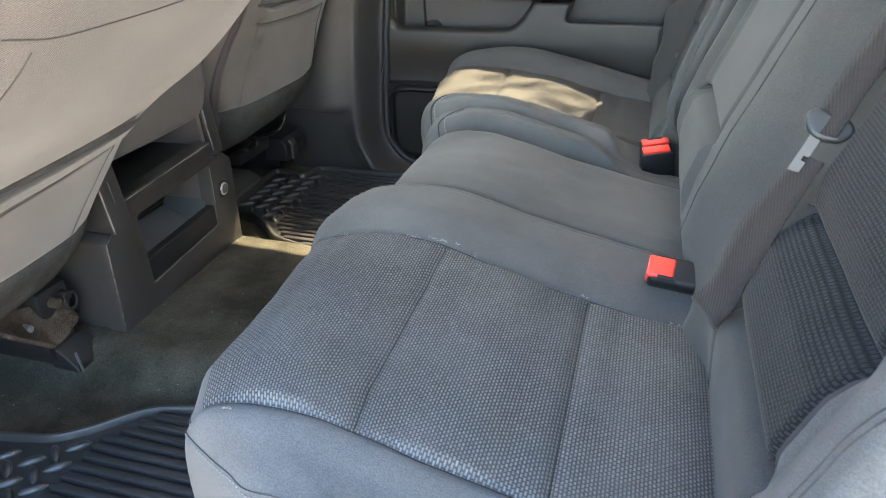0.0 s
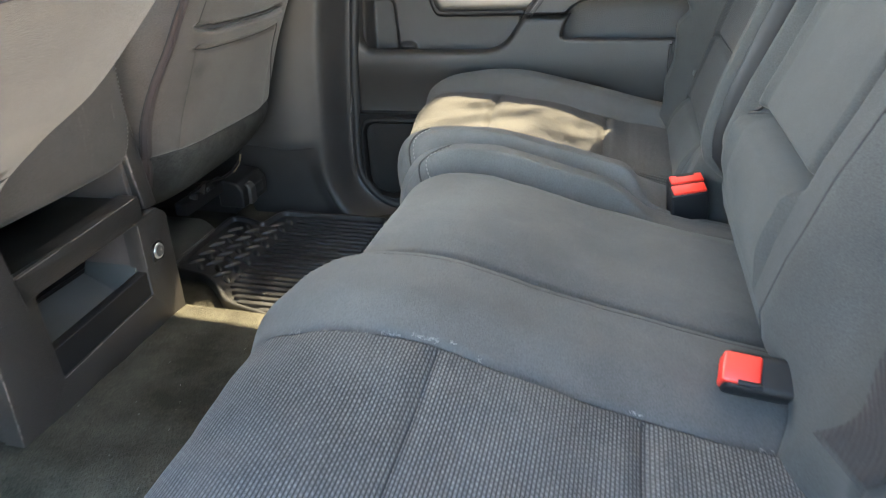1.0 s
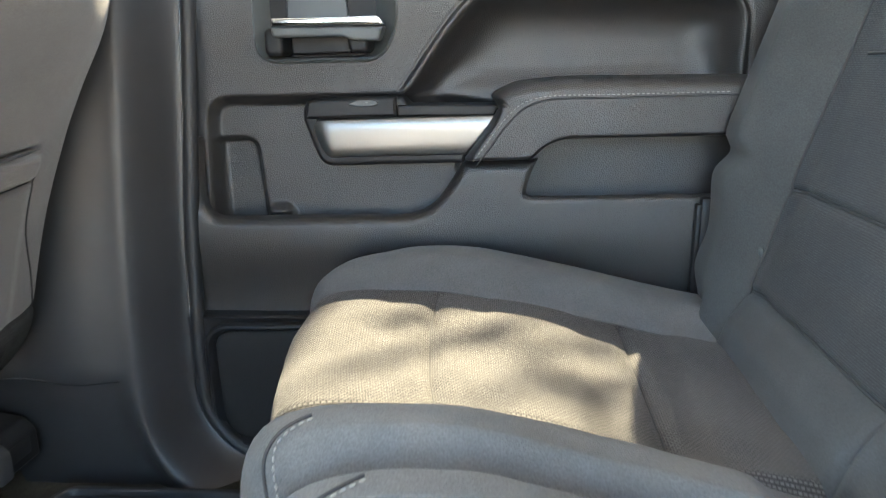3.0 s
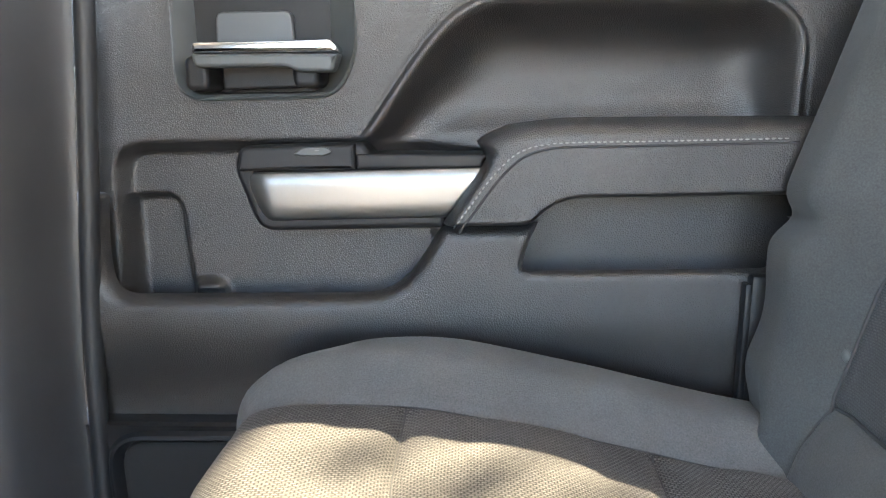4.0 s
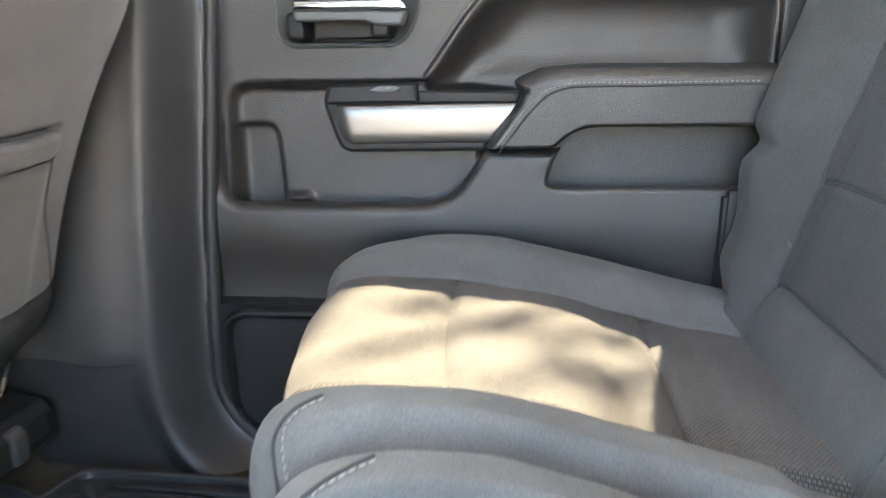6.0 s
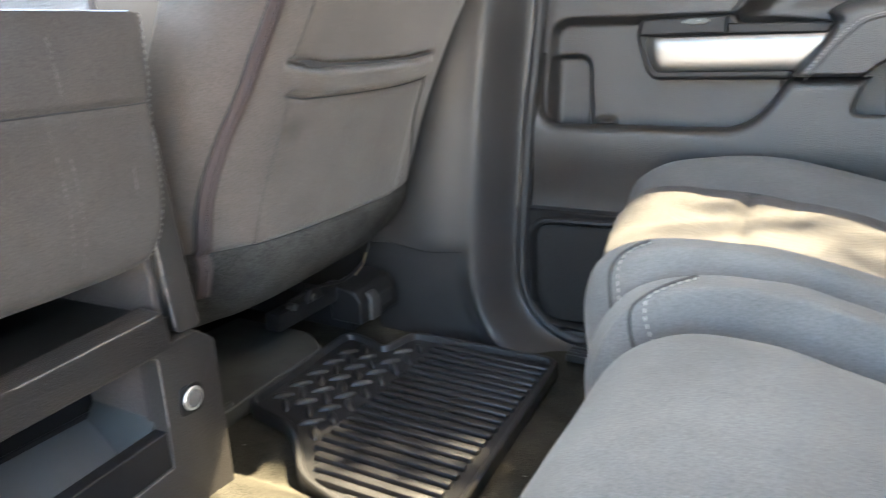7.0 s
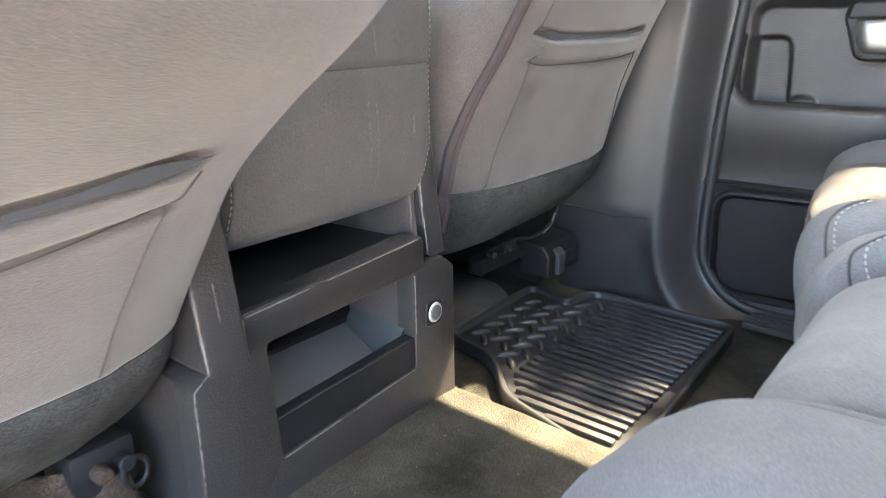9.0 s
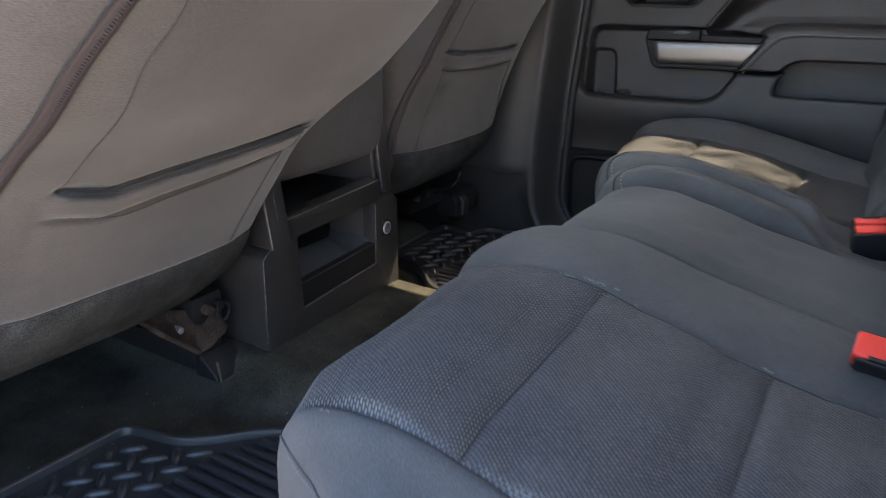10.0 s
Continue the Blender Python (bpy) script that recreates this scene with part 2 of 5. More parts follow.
def sheet(name, fn, us, vs, material, parent=None, label="", thick=0.0):
    """A grid surface fn(u, v) -> (x, y, z)."""
    nu, nv = len(us), len(vs)
    verts = [tuple(fn(u, v)) for v in vs for u in us]
    faces = [(j * nu + i, j * nu + i + 1, (j + 1) * nu + i + 1, (j + 1) * nu + i) for j in range(nv - 1) for i in range(nu - 1)]
    me = bpy.data.meshes.new(name)
    me.from_pydata(verts, [], faces)
    me.shade_smooth()
    flat = me.uv_layers.new(name="flat")
    at = np.array([(float(u), float(v)) for v in vs for u in us], np.float32)
    index = np.empty(len(me.loops), np.int32)
    me.loops.foreach_get("vertex_index", index)
    flat.data.foreach_set("uv", at[index].ravel())
    me.materials.append(material)
    ob = new(name, me)
    if thick:
        s = ob.modifiers.new("thickness", "SOLIDIFY")
        s.thickness, s.offset = thick, 0
    if parent:
        ob.parent = parent
    if label:
        ob["label"] = label
    return ob


def box_bm(x0, x1, y0, y1, z0, z1, bevel=0.003, bm=None, segs=2):
    one = bmesh.new()
    bmesh.ops.create_cube(one, size=1)
    for v in one.verts:
        v.co = ((x0 + x1) / 2 + v.co.x * (x1 - x0), (y0 + y1) / 2 + v.co.y * (y1 - y0), (z0 + z1) / 2 + v.co.z * (z1 - z0))
    if bevel:
        bmesh.ops.bevel(one, geom=one.edges[:], offset=bevel, segments=segs, affect="EDGES", profile=0.5)
    if bm is None:
        return one
    return join(bm, one)


def join(bm, one):
    me = bpy.data.meshes.new("tmp")
    one.to_mesh(me)
    one.free()
    bm.from_mesh(me)
    bpy.data.meshes.remove(me)
    return bm


from mathutils.geometry import tessellate_polygon


def prism_bm(pts, axis, a, b, bevel=0.003, bm=None, segs=3):
    """A polygon of (p, q) pairs, extruded from a to b along axis, with rounded rims. p, q: the other two axes in order."""
    one = bmesh.new()
    if a > b:
        a, b = b, a
    n = len(pts)
    area = sum(pts[i - 1][0] * pts[i][1] - pts[i][0] * pts[i - 1][1] for i in range(n))
    inward = []
    for i in range(n):
        e1 = Vector((pts[i][0] - pts[i - 1][0], pts[i][1] - pts[i - 1][1]))
        e2 = Vector((pts[(i + 1) % n][0] - pts[i][0], pts[(i + 1) % n][1] - pts[i][1]))
        e1, e2 = (e1.normalized() if e1.length > 1e-7 else e2.normalized()), (e2.normalized() if e2.length > 1e-7 else e1.normalized())
        m = Vector((-e1.y - e2.y, e1.x + e2.x))
        m = m.normalized() if m.length > 1e-6 else Vector((-e1.y, e1.x))
        k = max(m.dot(Vector((-e1.y, e1.x))), 0.5)
        inward.append(m / k * (1 if area > 0 else -1))

    def at(p, q, k):
        return {"x": (k, p, q), "y": (p, k, q), "z": (p, q, k)}[axis]
    bevel = min(bevel, (b - a) * 0.45)
    levels = [(a + bevel * (1 - math.cos(t)), bevel * (1 - math.sin(t))) for t in np.linspace(0, math.pi / 2, segs + 1)] if bevel else [(a, 0)]
    levels += [(a + b - k, c) for k, c in reversed(levels)]
    rings = [[one.verts.new(at(p + v.x * c, q + v.y * c, k)) for (p, q), v in zip(pts, inward)] for k, c in levels]
    tris = tessellate_polygon([[Vector((p + v.x * bevel * 1.06, q + v.y * bevel * 1.06, 0)) for (p, q), v in zip(pts, inward)]])
    for k, outer in ((a, rings[0]), (b, rings[-1])):
        inner = outer
        if bevel:
            inner = [one.verts.new(at(p + v.x * bevel * 1.06, q + v.y * bevel * 1.06, k)) for (p, q), v in zip(pts, inward)]
            for i in range(n):
                j = (i + 1) % n
                one.faces.new((outer[i], outer[j], inner[j], inner[i]))
        for i, j, h in tris:
            if len({i, j, h}) == 3:
                one.faces.new((inner[i], inner[j], inner[h]))
    for lo, hi in zip(rings, rings[1:]):
        for i in range(n):
            j = (i + 1) % n
            one.faces.new((lo[i], lo[j], hi[j], hi[i]))
    bmesh.ops.recalc_face_normals(one, faces=one.faces)
    if bm is None:
        return one
    return join(bm, one)


def rounded(pts, radii, n=6):
    """Polygon with rounded corners."""
    out = []
    k = len(pts)
    for i in range(k):
        p, a, b = Vector(pts[i]), Vector(pts[i - 1]), Vector(pts[(i + 1) % k])
        r = radii[i] if isinstance(radii, (list, tuple)) else radii
        r = min(r, (a - p).length * 0.48, (b - p).length * 0.48)
        s, e = p + (a - p).normalized() * r, p + (b - p).normalized() * r
        if r < 1e-5:
            out.append(tuple(p))
            continue
        for t in np.linspace(0, 1, n):
            out.append(tuple((1 - t) ** 2 * s + 2 * t * (1 - t) * p + t * t * e))
    return out


def worn_edge(pts, radius, parent, seed, cover=0.72):
    """Paint rubbed off along an edge, in broken lengths of uneven width."""
    rnd = random.Random(seed)
    dense = []
    for a, b in zip(pts, pts[1:]):
        a, b = Vector(a), Vector(b)
        n = max(2, int((b - a).length / 0.004))
        dense += [a.lerp(b, i / n) for i in range(n)]
    dense.append(Vector(pts[-1]))
    bm = bmesh.new()
    i = 0
    while i < len(dense) - 2:
        n = min(rnd.randint(3, 14), len(dense) - 1 - i)
        if rnd.random() < cover:
            rings = []
            for k in range(n + 1):
                p = dense[i + k]
                way = (dense[min(i + k + 1, len(dense) - 1)] - dense[max(i + k - 1, 0)]).normalized()
                side = way.orthogonal().normalized()
                up = way.cross(side)
                r = radius * rnd.uniform(0.6, 1.1) * (0.5 if k in (0, n) else 1.0)
                rings.append([bm.verts.new(p + (side * math.cos(t) + up * math.sin(t)) * r) for t in (0.0, 1.26, 2.51, 3.77, 5.03)])
            for lo, hi in zip(rings, rings[1:]):
                for j in range(5):
                    bm.faces.new((lo[j], lo[(j + 1) % 5], hi[(j + 1) % 5], hi[j]))
        i += n
    return tagged(finish("worn_edge", bm, M_WORN, parent, "edge rubbed pale by wear"), kind="stuff")


def tube(name, pts, radius, material, parent=None, label="", flat=1.0, res=3):
    cu = bpy.data.curves.new(name, "CURVE")
    cu.dimensions = "3D"
    cu.bevel_depth = radius
    cu.bevel_resolution = res
    sp = cu.splines.new("POLY")
    sp.points.add(len(pts) - 1)
    for q, p in zip(sp.points, pts):
        q.co = (*p, 1)
    tmp = bpy.data.objects.new("tmp", cu)
    me = bpy.data.meshes.new_from_object(tmp)
    me.name = name
    bpy.data.objects.remove(tmp)
    bpy.data.curves.remove(cu)
    me.materials.clear()
    me.materials.append(material)
    me.shade_smooth()
    ob = new(name, me)
    if parent:
        ob.parent = parent
    if label:
        ob["label"] = label
    return ob


def stitches(name, pts, length, gap, radius, material, parent):
    """A row of short raised stitches along a line, one mesh."""
    bm = bmesh.new()
    d, pos = 0.0, [Vector(p) for p in pts]
    dist = [0.0]
    for a, b in zip(pos, pos[1:]):
        dist.append(dist[-1] + (b - a).length)

    def along(s):
        i = min(max(int(np.searchsorted(dist, s)) - 1, 0), len(pos) - 2)
        return pos[i].lerp(pos[i + 1], (s - dist[i]) / max(dist[i + 1] - dist[i], 1e-6))
    s = 0.0
    while s + length < dist[-1]:
        a, b = along(s), along(s + length)
        way = (b - a).normalized()
        one = bmesh.new()
        bmesh.ops.create_icosphere(one, subdivisions=1, radius=1)
        q = way.to_track_quat("X", "Z").to_matrix().to_4x4()
        bmesh.ops.transform(one, matrix=Matrix.Translation((a + b) / 2) @ q @ Matrix.Diagonal((length * 0.55, radius, radius, 1)), verts=one.verts)
        join(bm, one)
        s += length + gap
    return finish(name, bm, material, parent, "row of pale stitches")


def bisect_left(xs, t):
    lo, hi = 0, len(xs)
    while lo < hi:
        mid = (lo + hi) // 2
        lo, hi = (mid + 1, hi) if xs[mid] < t else (lo, mid)
    return lo


def smooth01(t):
    t = np.clip(t, 0, 1) if isinstance(t, np.ndarray) else min(max(float(t), 0.0), 1.0)
    return t * t * (3 - 2 * t)


def curve_at(xs, ys, t):
    """Smooth interpolation through (xs, ys)."""
    i = min(max(bisect_left(xs, t) - 1, 0), len(xs) - 2)
    x0, x1 = xs[i], xs[i + 1]
    m0 = (ys[i + 1] - ys[max(i - 1, 0)]) / (xs[i + 1] - xs[max(i - 1, 0)])
    j = min(i + 2, len(xs) - 1)
    m1 = (ys[j] - ys[i]) / (xs[j] - xs[i])
    h = x1 - x0
    k = (t - x0) / h
    return (2 * k**3 - 3 * k**2 + 1) * ys[i] + (k**3 - 2 * k**2 + k) * h * m0 + (-2 * k**3 + 3 * k**2) * ys[i + 1] + (k**3 - k**2) * h * m1


def dip(t, at, width, depth):
    return -depth * math.exp(-((t - at) / width) ** 2)


def steps(a, b, d):
    return np.linspace(a, b, max(2, int(round(abs(b - a) / d)) + 1))


def poly_sd(px, pz, poly):
    """Signed distance to a polygon, negative inside; px, pz numpy arrays."""
    d = np.full(px.shape, 1e9)
    inside = np.zeros(px.shape, bool)
    n = len(poly)
    for i in range(n):
        (ax, az), (bx, bz) = poly[i], poly[(i + 1) % n]
        ex, ez = bx - ax, bz - az
        wx, wz = px - ax, pz - az
        t = np.clip((wx * ex + wz * ez) / (ex * ex + ez * ez + 1e-12), 0, 1)
        d = np.minimum(d, np.hypot(wx - ex * t, wz - ez * t))
        c = (az > pz) != (bz > pz)
        inside ^= c & (px < ex * (pz - az) / (ez if abs(ez) > 1e-9 else 1e-9) + ax)
    return np.where(inside, -d, d)


def mask(px, pz, poly, width):
    return smooth01(0.5 - poly_sd(px, pz, poly) / width)


# ---------------------------------------------------------------- floor, tunnel, sill, pillar
def floor_z(x, y):
    hump = 0.058 * smooth01((y - 0.84) / 0.1) * (1 - smooth01((y - 1.34) / 0.1))
    fore = 0.10 * smooth01((-0.85 - x) / 0.5)
    return hump - 0.012 + fore + 0.002 * noise.noise((x * 14, y * 14, 0)) + 0.004 * noise.noise((x * 4, y * 4, 2))


floor = sheet("floor", lambda u, v: (u, v, floor_z(u, v)), steps(-1.75, 0.55, 0.02), steps(0.3, 2.05, 0.015), M_CARPET)
tagged(floor, "dark brown-black cab carpet with dust and lint", "floor", kind="structure")

# door opening edge: down the pillar, round the corner, along the sill
def opening_path():
    pts = [(-0.49, z) for z in (1.15, 0.95)] + [(-0.498, 0.8)]
    pts += [(-0.506, 0.68), (-0.519, 0.51), (-0.530, 0.37), (-0.536, 0.2)]
    for a in np.linspace(0, 90, 9):
        pts.append((-0.536 + 0.12 * (1 - math.cos(radians(a))), 0.125 - 0.12 * math.sin(radians(a))))
    pts += [(-0.30, 0.006), (-0.15, 0.008), (0.1, 0.008), (0.35, 0.008)]
    return pts


def smooth_path(pts, n=90):
    d = [0.0]
    for a, b in zip(pts, pts[1:]):
        d.append(d[-1] + math.hypot(b[0] - a[0], b[1] - a[1]))
    return [tuple(curve_at(d, [p[k] for p in pts], s) for k in (0, 1)) for s in np.linspace(0, d[-1], n)]


OPEN = smooth_path(opening_path())


def pillar_fn(u, v):
    """u: index along the opening, v: metres away from its edge."""
    i = int(u)
    x, z = OPEN[i]
    a, b = OPEN[max(i - 1, 0)], OPEN[min(i + 1, len(OPEN) - 1)]
    tx, tz = b[0] - a[0], b[1] - a[1]
    k = math.hypot(tx, tz)
    nx, nz = tz / k, -tx / k
    if nx > 0.3 or (abs(nx) < 0.3 and nz > 0):
        nx, nz = -nx, -nz
    y = 1.985 - 0.075 * smooth01(v / 0.055) - 0.02 * smooth01((v - 0.05) / 0.1)
    y += (0.012 * smooth01((0.172 - z) / 0.015) + 0.045 * smooth01((0.16 - z) / 0.16)) * smooth01((v - 0.05) / 0.05) * smooth01((-nx - 0.5) / 0.4)
    return x + nx * v, y, z + nz * v


pillar = sheet("pillar_trim", pillar_fn, range(len(OPEN)), [0, 0.004, 0.01, 0.017, 0.024, 0.032, 0.04, 0.048, 0.056, 0.065, 0.08, 0.1, 0.13, 0.17, 0.22, 0.28], M_PILLAR)
tagged(pillar, "dark grey moulded plastic pillar trim curving into the door sill", "pillar trim", kind="structure")
tube("joint", [(x, 1.8885 - 0.0 * x, 0.172 + 0.004 * math.sin(x * 40)) for x in np.linspace(-0.80, -0.60, 30)], 0.0012, M_SEAL, pillar, "dark joint across the pillar foot")
seal = tube("door_seal", [(x + 0.012, 1.988, z) for x, z in OPEN], 0.011, M_SEAL)
tagged(seal, "black rubber weatherstrip round the door opening", "seal", kind="structure")

# cab shell, closed around the view
shell = finish("roof", box_bm(-1.9, 0.85, 0.3, 1.95, 1.225, 1.26, 0.01), M_HEADLINER)
tagged(shell, "pale grey cloth headliner under the cab roof", "ceiling", kind="structure")
bm = box_bm(0.72, 0.8, 0.25, 2.05, -0.05, 0.78, 0.005)
box_bm(0.72, 0.8, 0.25, 0.5, 0.781, 1.225, 0.005, bm)
box_bm(0.72, 0.8, 1.8, 2.05, 0.781, 1.225, 0.005, bm)
tagged(finish("wall_back", bm, M_PILLAR), "dark rear cab wall below the back window", "wall", kind="structure")
bm = box_bm(-1.75, -1.65, 0.25, 2.05, -0.05, 0.8, 0.01)
box_bm(-1.65, -1.25, 0.3, 2.0, 0.45, 0.78, 0.05, bm)
tagged(finish("wall_front", bm, M_BLACK), "black dashboard and firewall", "dashboard", kind="structure")
# far side: door frame round the rear glass, front door behind the pillar
bm = box_bm(0.275, 0.85, 2.09, 2.13, 0.0, 0.735, 0.005)
prism_bm([(0.215, 0.74), (0.85, 0.74), (0.85, 1.235), (0.280, 1.235)], "y", 2.0, 2.09, 0.004, bm)
box_bm(-0.66, -0.44, 2.0, 2.06, 0.74, 1.235, 0.005, bm)
box_bm(-1.7, -0.66, 1.97, 2.1, -0.05, 0.74, 0.005, bm)
box_bm(-1.7, -0.441, 1.93, 2.0, 1.195, 1.235, 0.003, bm)
box_bm(-0.44, -0.075, 1.93, 1.955, 1.207, 1.235, 0.003, bm)
box_bm(-0.074, 0.85, 1.93, 2.0, 1.195, 1.235, 0.003, bm)
box_bm(-0.66, 0.85, 2.135, 2.16, -0.3, 0.735, 0.005, bm)
box_bm(-0.66, 0.85, 2.055, 2.11, 0.736, 0.75, 0.003, bm)
tagged(finish("wall_far", bm, M_PILLAR), "dark side of the cab with window openings", "wall", kind="structure")
# near side: the rear door stands open
bm = box_bm(-0.74, -0.62, 0.25, 0.34, -0.05, 1.235, 0.005)
box_bm(0.42, 0.85, 0.25, 0.31, -0.05, 1.235, 0.005, bm)
box_bm(-1.7, 0.85, 0.27, 0.36, 1.15, 1.235, 0.005, bm)
box_bm(-0.62, 0.42, 0.27, 0.36, -0.3, -0.02, 0.005, bm)
prism_bm([(-0.66, 0.3), (-0.60, 0.3), (-0.80, -0.62), (-0.86, -0.60)], "z", -0.25, 0.74, 0.01, bm)
# Front door panel, out of view, added to cut light from the front left.
box_bm(-1.7, -0.741, 0.26, 0.36, -0.3, 0.74, 0.01, bm)
tagged(finish("wall_near", bm, M_PAINT), "painted side of the cab with the rear door open", "wall", kind="structure")
pane = sheet("window_1", lambda u, v: (u, 2.062 - 0.11 * (v - 0.735) / 0.43, v), [-0.45, 0.26], [0.745, 1.21], M_GLASS)
tagged(pane, "dark tinted rear door window", "window", kind="structure")
ground = finish("ground", box_bm(-600, 600, -600, 600, -0.72, -0.62, 0), M_GROUND, smooth=False)
tagged(ground, "dry sunlit ground outside the truck", "ground", kind="structure")


# ---------------------------------------------------------------- rear door
def door_edge(z):
    return float(np.interp(z, [0.0, 0.226, 0.503, 0.71, 0.9], [-0.575, -0.547, -0.528, -0.506, -0.49]))


SCOOP = rounded([(-0.2016, 0.551), (-0.132, 0.6432), (-0.094, 0.6835), (-0.050, 0.7030), (0.232, 0.6925), (0.2743, 0.655), (0.272, 0.5), (-0.15, 0.5)],
                [0.004, 0.03, 0.025, 0.025, 0.03, 0.03, 0.01, 0.01])
INNER = rounded([(-0.4780, 0.5520), (-0.19, 0.5475), (-0.05, 0.53), (-0.10, 0.30), (-0.4830, 0.30)], [0.034, 0.01, 0.01, 0.01, 0.01])
ALCOVE = rounded([(-0.479, 0.4935), (-0.4195, 0.4965), (-0.4125, 0.36), (-0.49, 0.36)], [0.004, 0.024, 0.004, 0.004])
BOSS = rounded([(-0.409, 0.30), (-0.404, 0.3925), (-0.372, 0.3935), (-0.358, 0.30)], [0.0, 0.008, 0.012, 0.0])
LOWER = rounded([(-0.75, 0.5060), (-0.4790, 0.5050), (-0.4850, 0.45), (-0.4840, 0.388), (-0.158, 0.3855), (-0.1075, 0.461), (0.6, 0.461), (0.6, -0.2), (-0.75, -0.2)],
                [0, 0.008, 0.02, 0.045, 0.075, 0.010, 0, 0, 0])
BOX = rounded([(-0.0245, 0.4105), (-0.0115, 0.4550), (0.018, 0.4815), (0.2465, 0.4755), (0.2620, 0.462), (0.2400, 0.4095)], [0.013, 0.024, 0.018, 0.012, 0.010, 0.016])
BEZEL = rounded([(-0.3930, 0.75), (-0.3960, 0.6045), (-0.2205, 0.6020), (-0.1960, 0.6440), (-0.1930, 0.75)], [0.004, 0.030, 0.026, 0.03, 0.004], 8)
WELL = rounded([(-0.3800, 0.75), (-0.3800, 0.6100), (-0.2380, 0.6080), (-0.2280, 0.6440), (-0.2280, 0.75)], [0.004, 0.026, 0.022, 0.02, 0.004], 8)


def ease(d, radius):
    """Rounded shoulder: 1 at the rim (d = 0), 0 once d metres inside it."""
    k = np.clip(1 - d / radius, 0, 1)
    return 1 - np.sqrt(np.maximum(1 - k * k, 0))


def panel_y(px, pz):
    """The inner door skin, behind the pockets too."""
    y = np.full(px.shape, 2.03) - 0.010 * smooth01((pz - 0.56) / 0.15)
    y += 0.022 * mask(px, pz, INNER, 0.019)
    y += 0.016 * mask(px, pz, ALCOVE, 0.010)
    y -= 0.018 * mask(px, pz, BOSS, 0.012)
    d = -poly_sd(px, pz, SCOOP)
    y += 0.056 * (1 - np.exp(-(np.maximum(d - 0.004, 0) / 0.030) ** 1.6))
    y -= 0.008 * np.exp(-((d - 0.010) / 0.010) ** 2) * smooth01((pz - 0.545) / 0.02)
    y += 0.005 * np.exp(-((d + 0.001) / 0.0022) ** 2) * (pz > 0.56)
    y -= 0.012 * smooth01((0.60 - pz) / 0.05) * smooth01((d - 0.03) / 0.03)
    y = np.where(pz < 0.385, np.maximum(y, 2.045), y)
    y = np.where((px > -0.12) & (pz < 0.50), np.maximum(y, 2.062), y)
    y = np.where(poly_sd(px, pz, BEZEL) < -0.003, 2.062, np.minimum(y, 2.082))
    return y


def front_sd(px, pz):
    """Signed distance to the lower front: below its lip, and outside the pull pocket."""
    return np.maximum(poly_sd(px, pz, LOWER), -poly_sd(px, pz, BOX))


def front_y(px, pz):
    e, b = np.maximum(-poly_sd(px, pz, LOWER), 0), np.maximum(poly_sd(px, pz, BOX), 0)
    y = 1.986 + 0.024 * smooth01((0.366 - pz) / 0.13) * (1 - 0.35 * smooth01((px - 0.02) / 0.15)) + 0.006 * smooth01((px - 0.2) / 0.1)
    return y + 0.022 * ease(e, 0.016) + 0.010 * ease(b, 0.009)


def loft(name, rings, material, parent, label="", cap=False):
    """Rings of equal count, each a pair: outline of (x, z), y."""
    n = len(rings[0][0])
    bm = bmesh.new()
    rows = [[bm.verts.new((x, y, z)) for x, z in ring] for ring, y in rings]
    for lo, hi in zip(rows, rows[1:]):
        for i in range(n):
            bm.faces.new((lo[i], lo[(i + 1) % n], hi[(i + 1) % n], hi[i]))
    if cap:
        ring = rings[-1][0]
        for a, b, c in tessellate_polygon([[Vector((x, z, 0)) for x, z in ring]]):
            if len({a, b, c}) == 3:
                bm.faces.new((rows[-1][a], rows[-1][b], rows[-1][c]))
    return finish(name, bm, material, parent, label)


def swell(ring, d):
    """An outline moved out (d > 0) or in (d < 0) by d metres."""
    n, out = len(ring), []
    area = sum(ring[i - 1][0] * ring[i][1] - ring[i][0] * ring[i - 1][1] for i in range(n))
    for i in range(n):
        a, b = Vector(ring[i - 1]), Vector(ring[(i + 1) % n])
        t = (b - a).normalized()
        out.append((ring[i][0] + t.y * d * (1 if area > 0 else -1), ring[i][1] - t.x * d * (1 if area > 0 else -1)))
    return out


door = thing("rear_door", "closed rear door with dark grained vinyl panel and silver trim", "door", kind="structure")
door.name = "door_1"
door.matrix_basis = pose(-0.003, 0, 0.0155, 0, -1.5, 0)
us, vs = steps(0, 1.0, 0.0031), steps(-0.02, 0.735, 0.0031)
GX = np.array([[door_edge(v) + u * (0.5 - door_edge(v)) for u in us] for v in vs])
GZ = np.array([[v for u in us] for v in vs])
GY = panel_y(GX, GZ)
GY += 0.03 * smooth01((0.010 - (GX - np.vectorize(door_edge)(GZ))) / 0.010)
sheet("panel", lambda i, j: (GX[j, i], GY[j, i], GZ[j, i]), range(len(us)), range(len(vs)), M_DOOR, door, "dark warm-grey grained vinyl door panel")


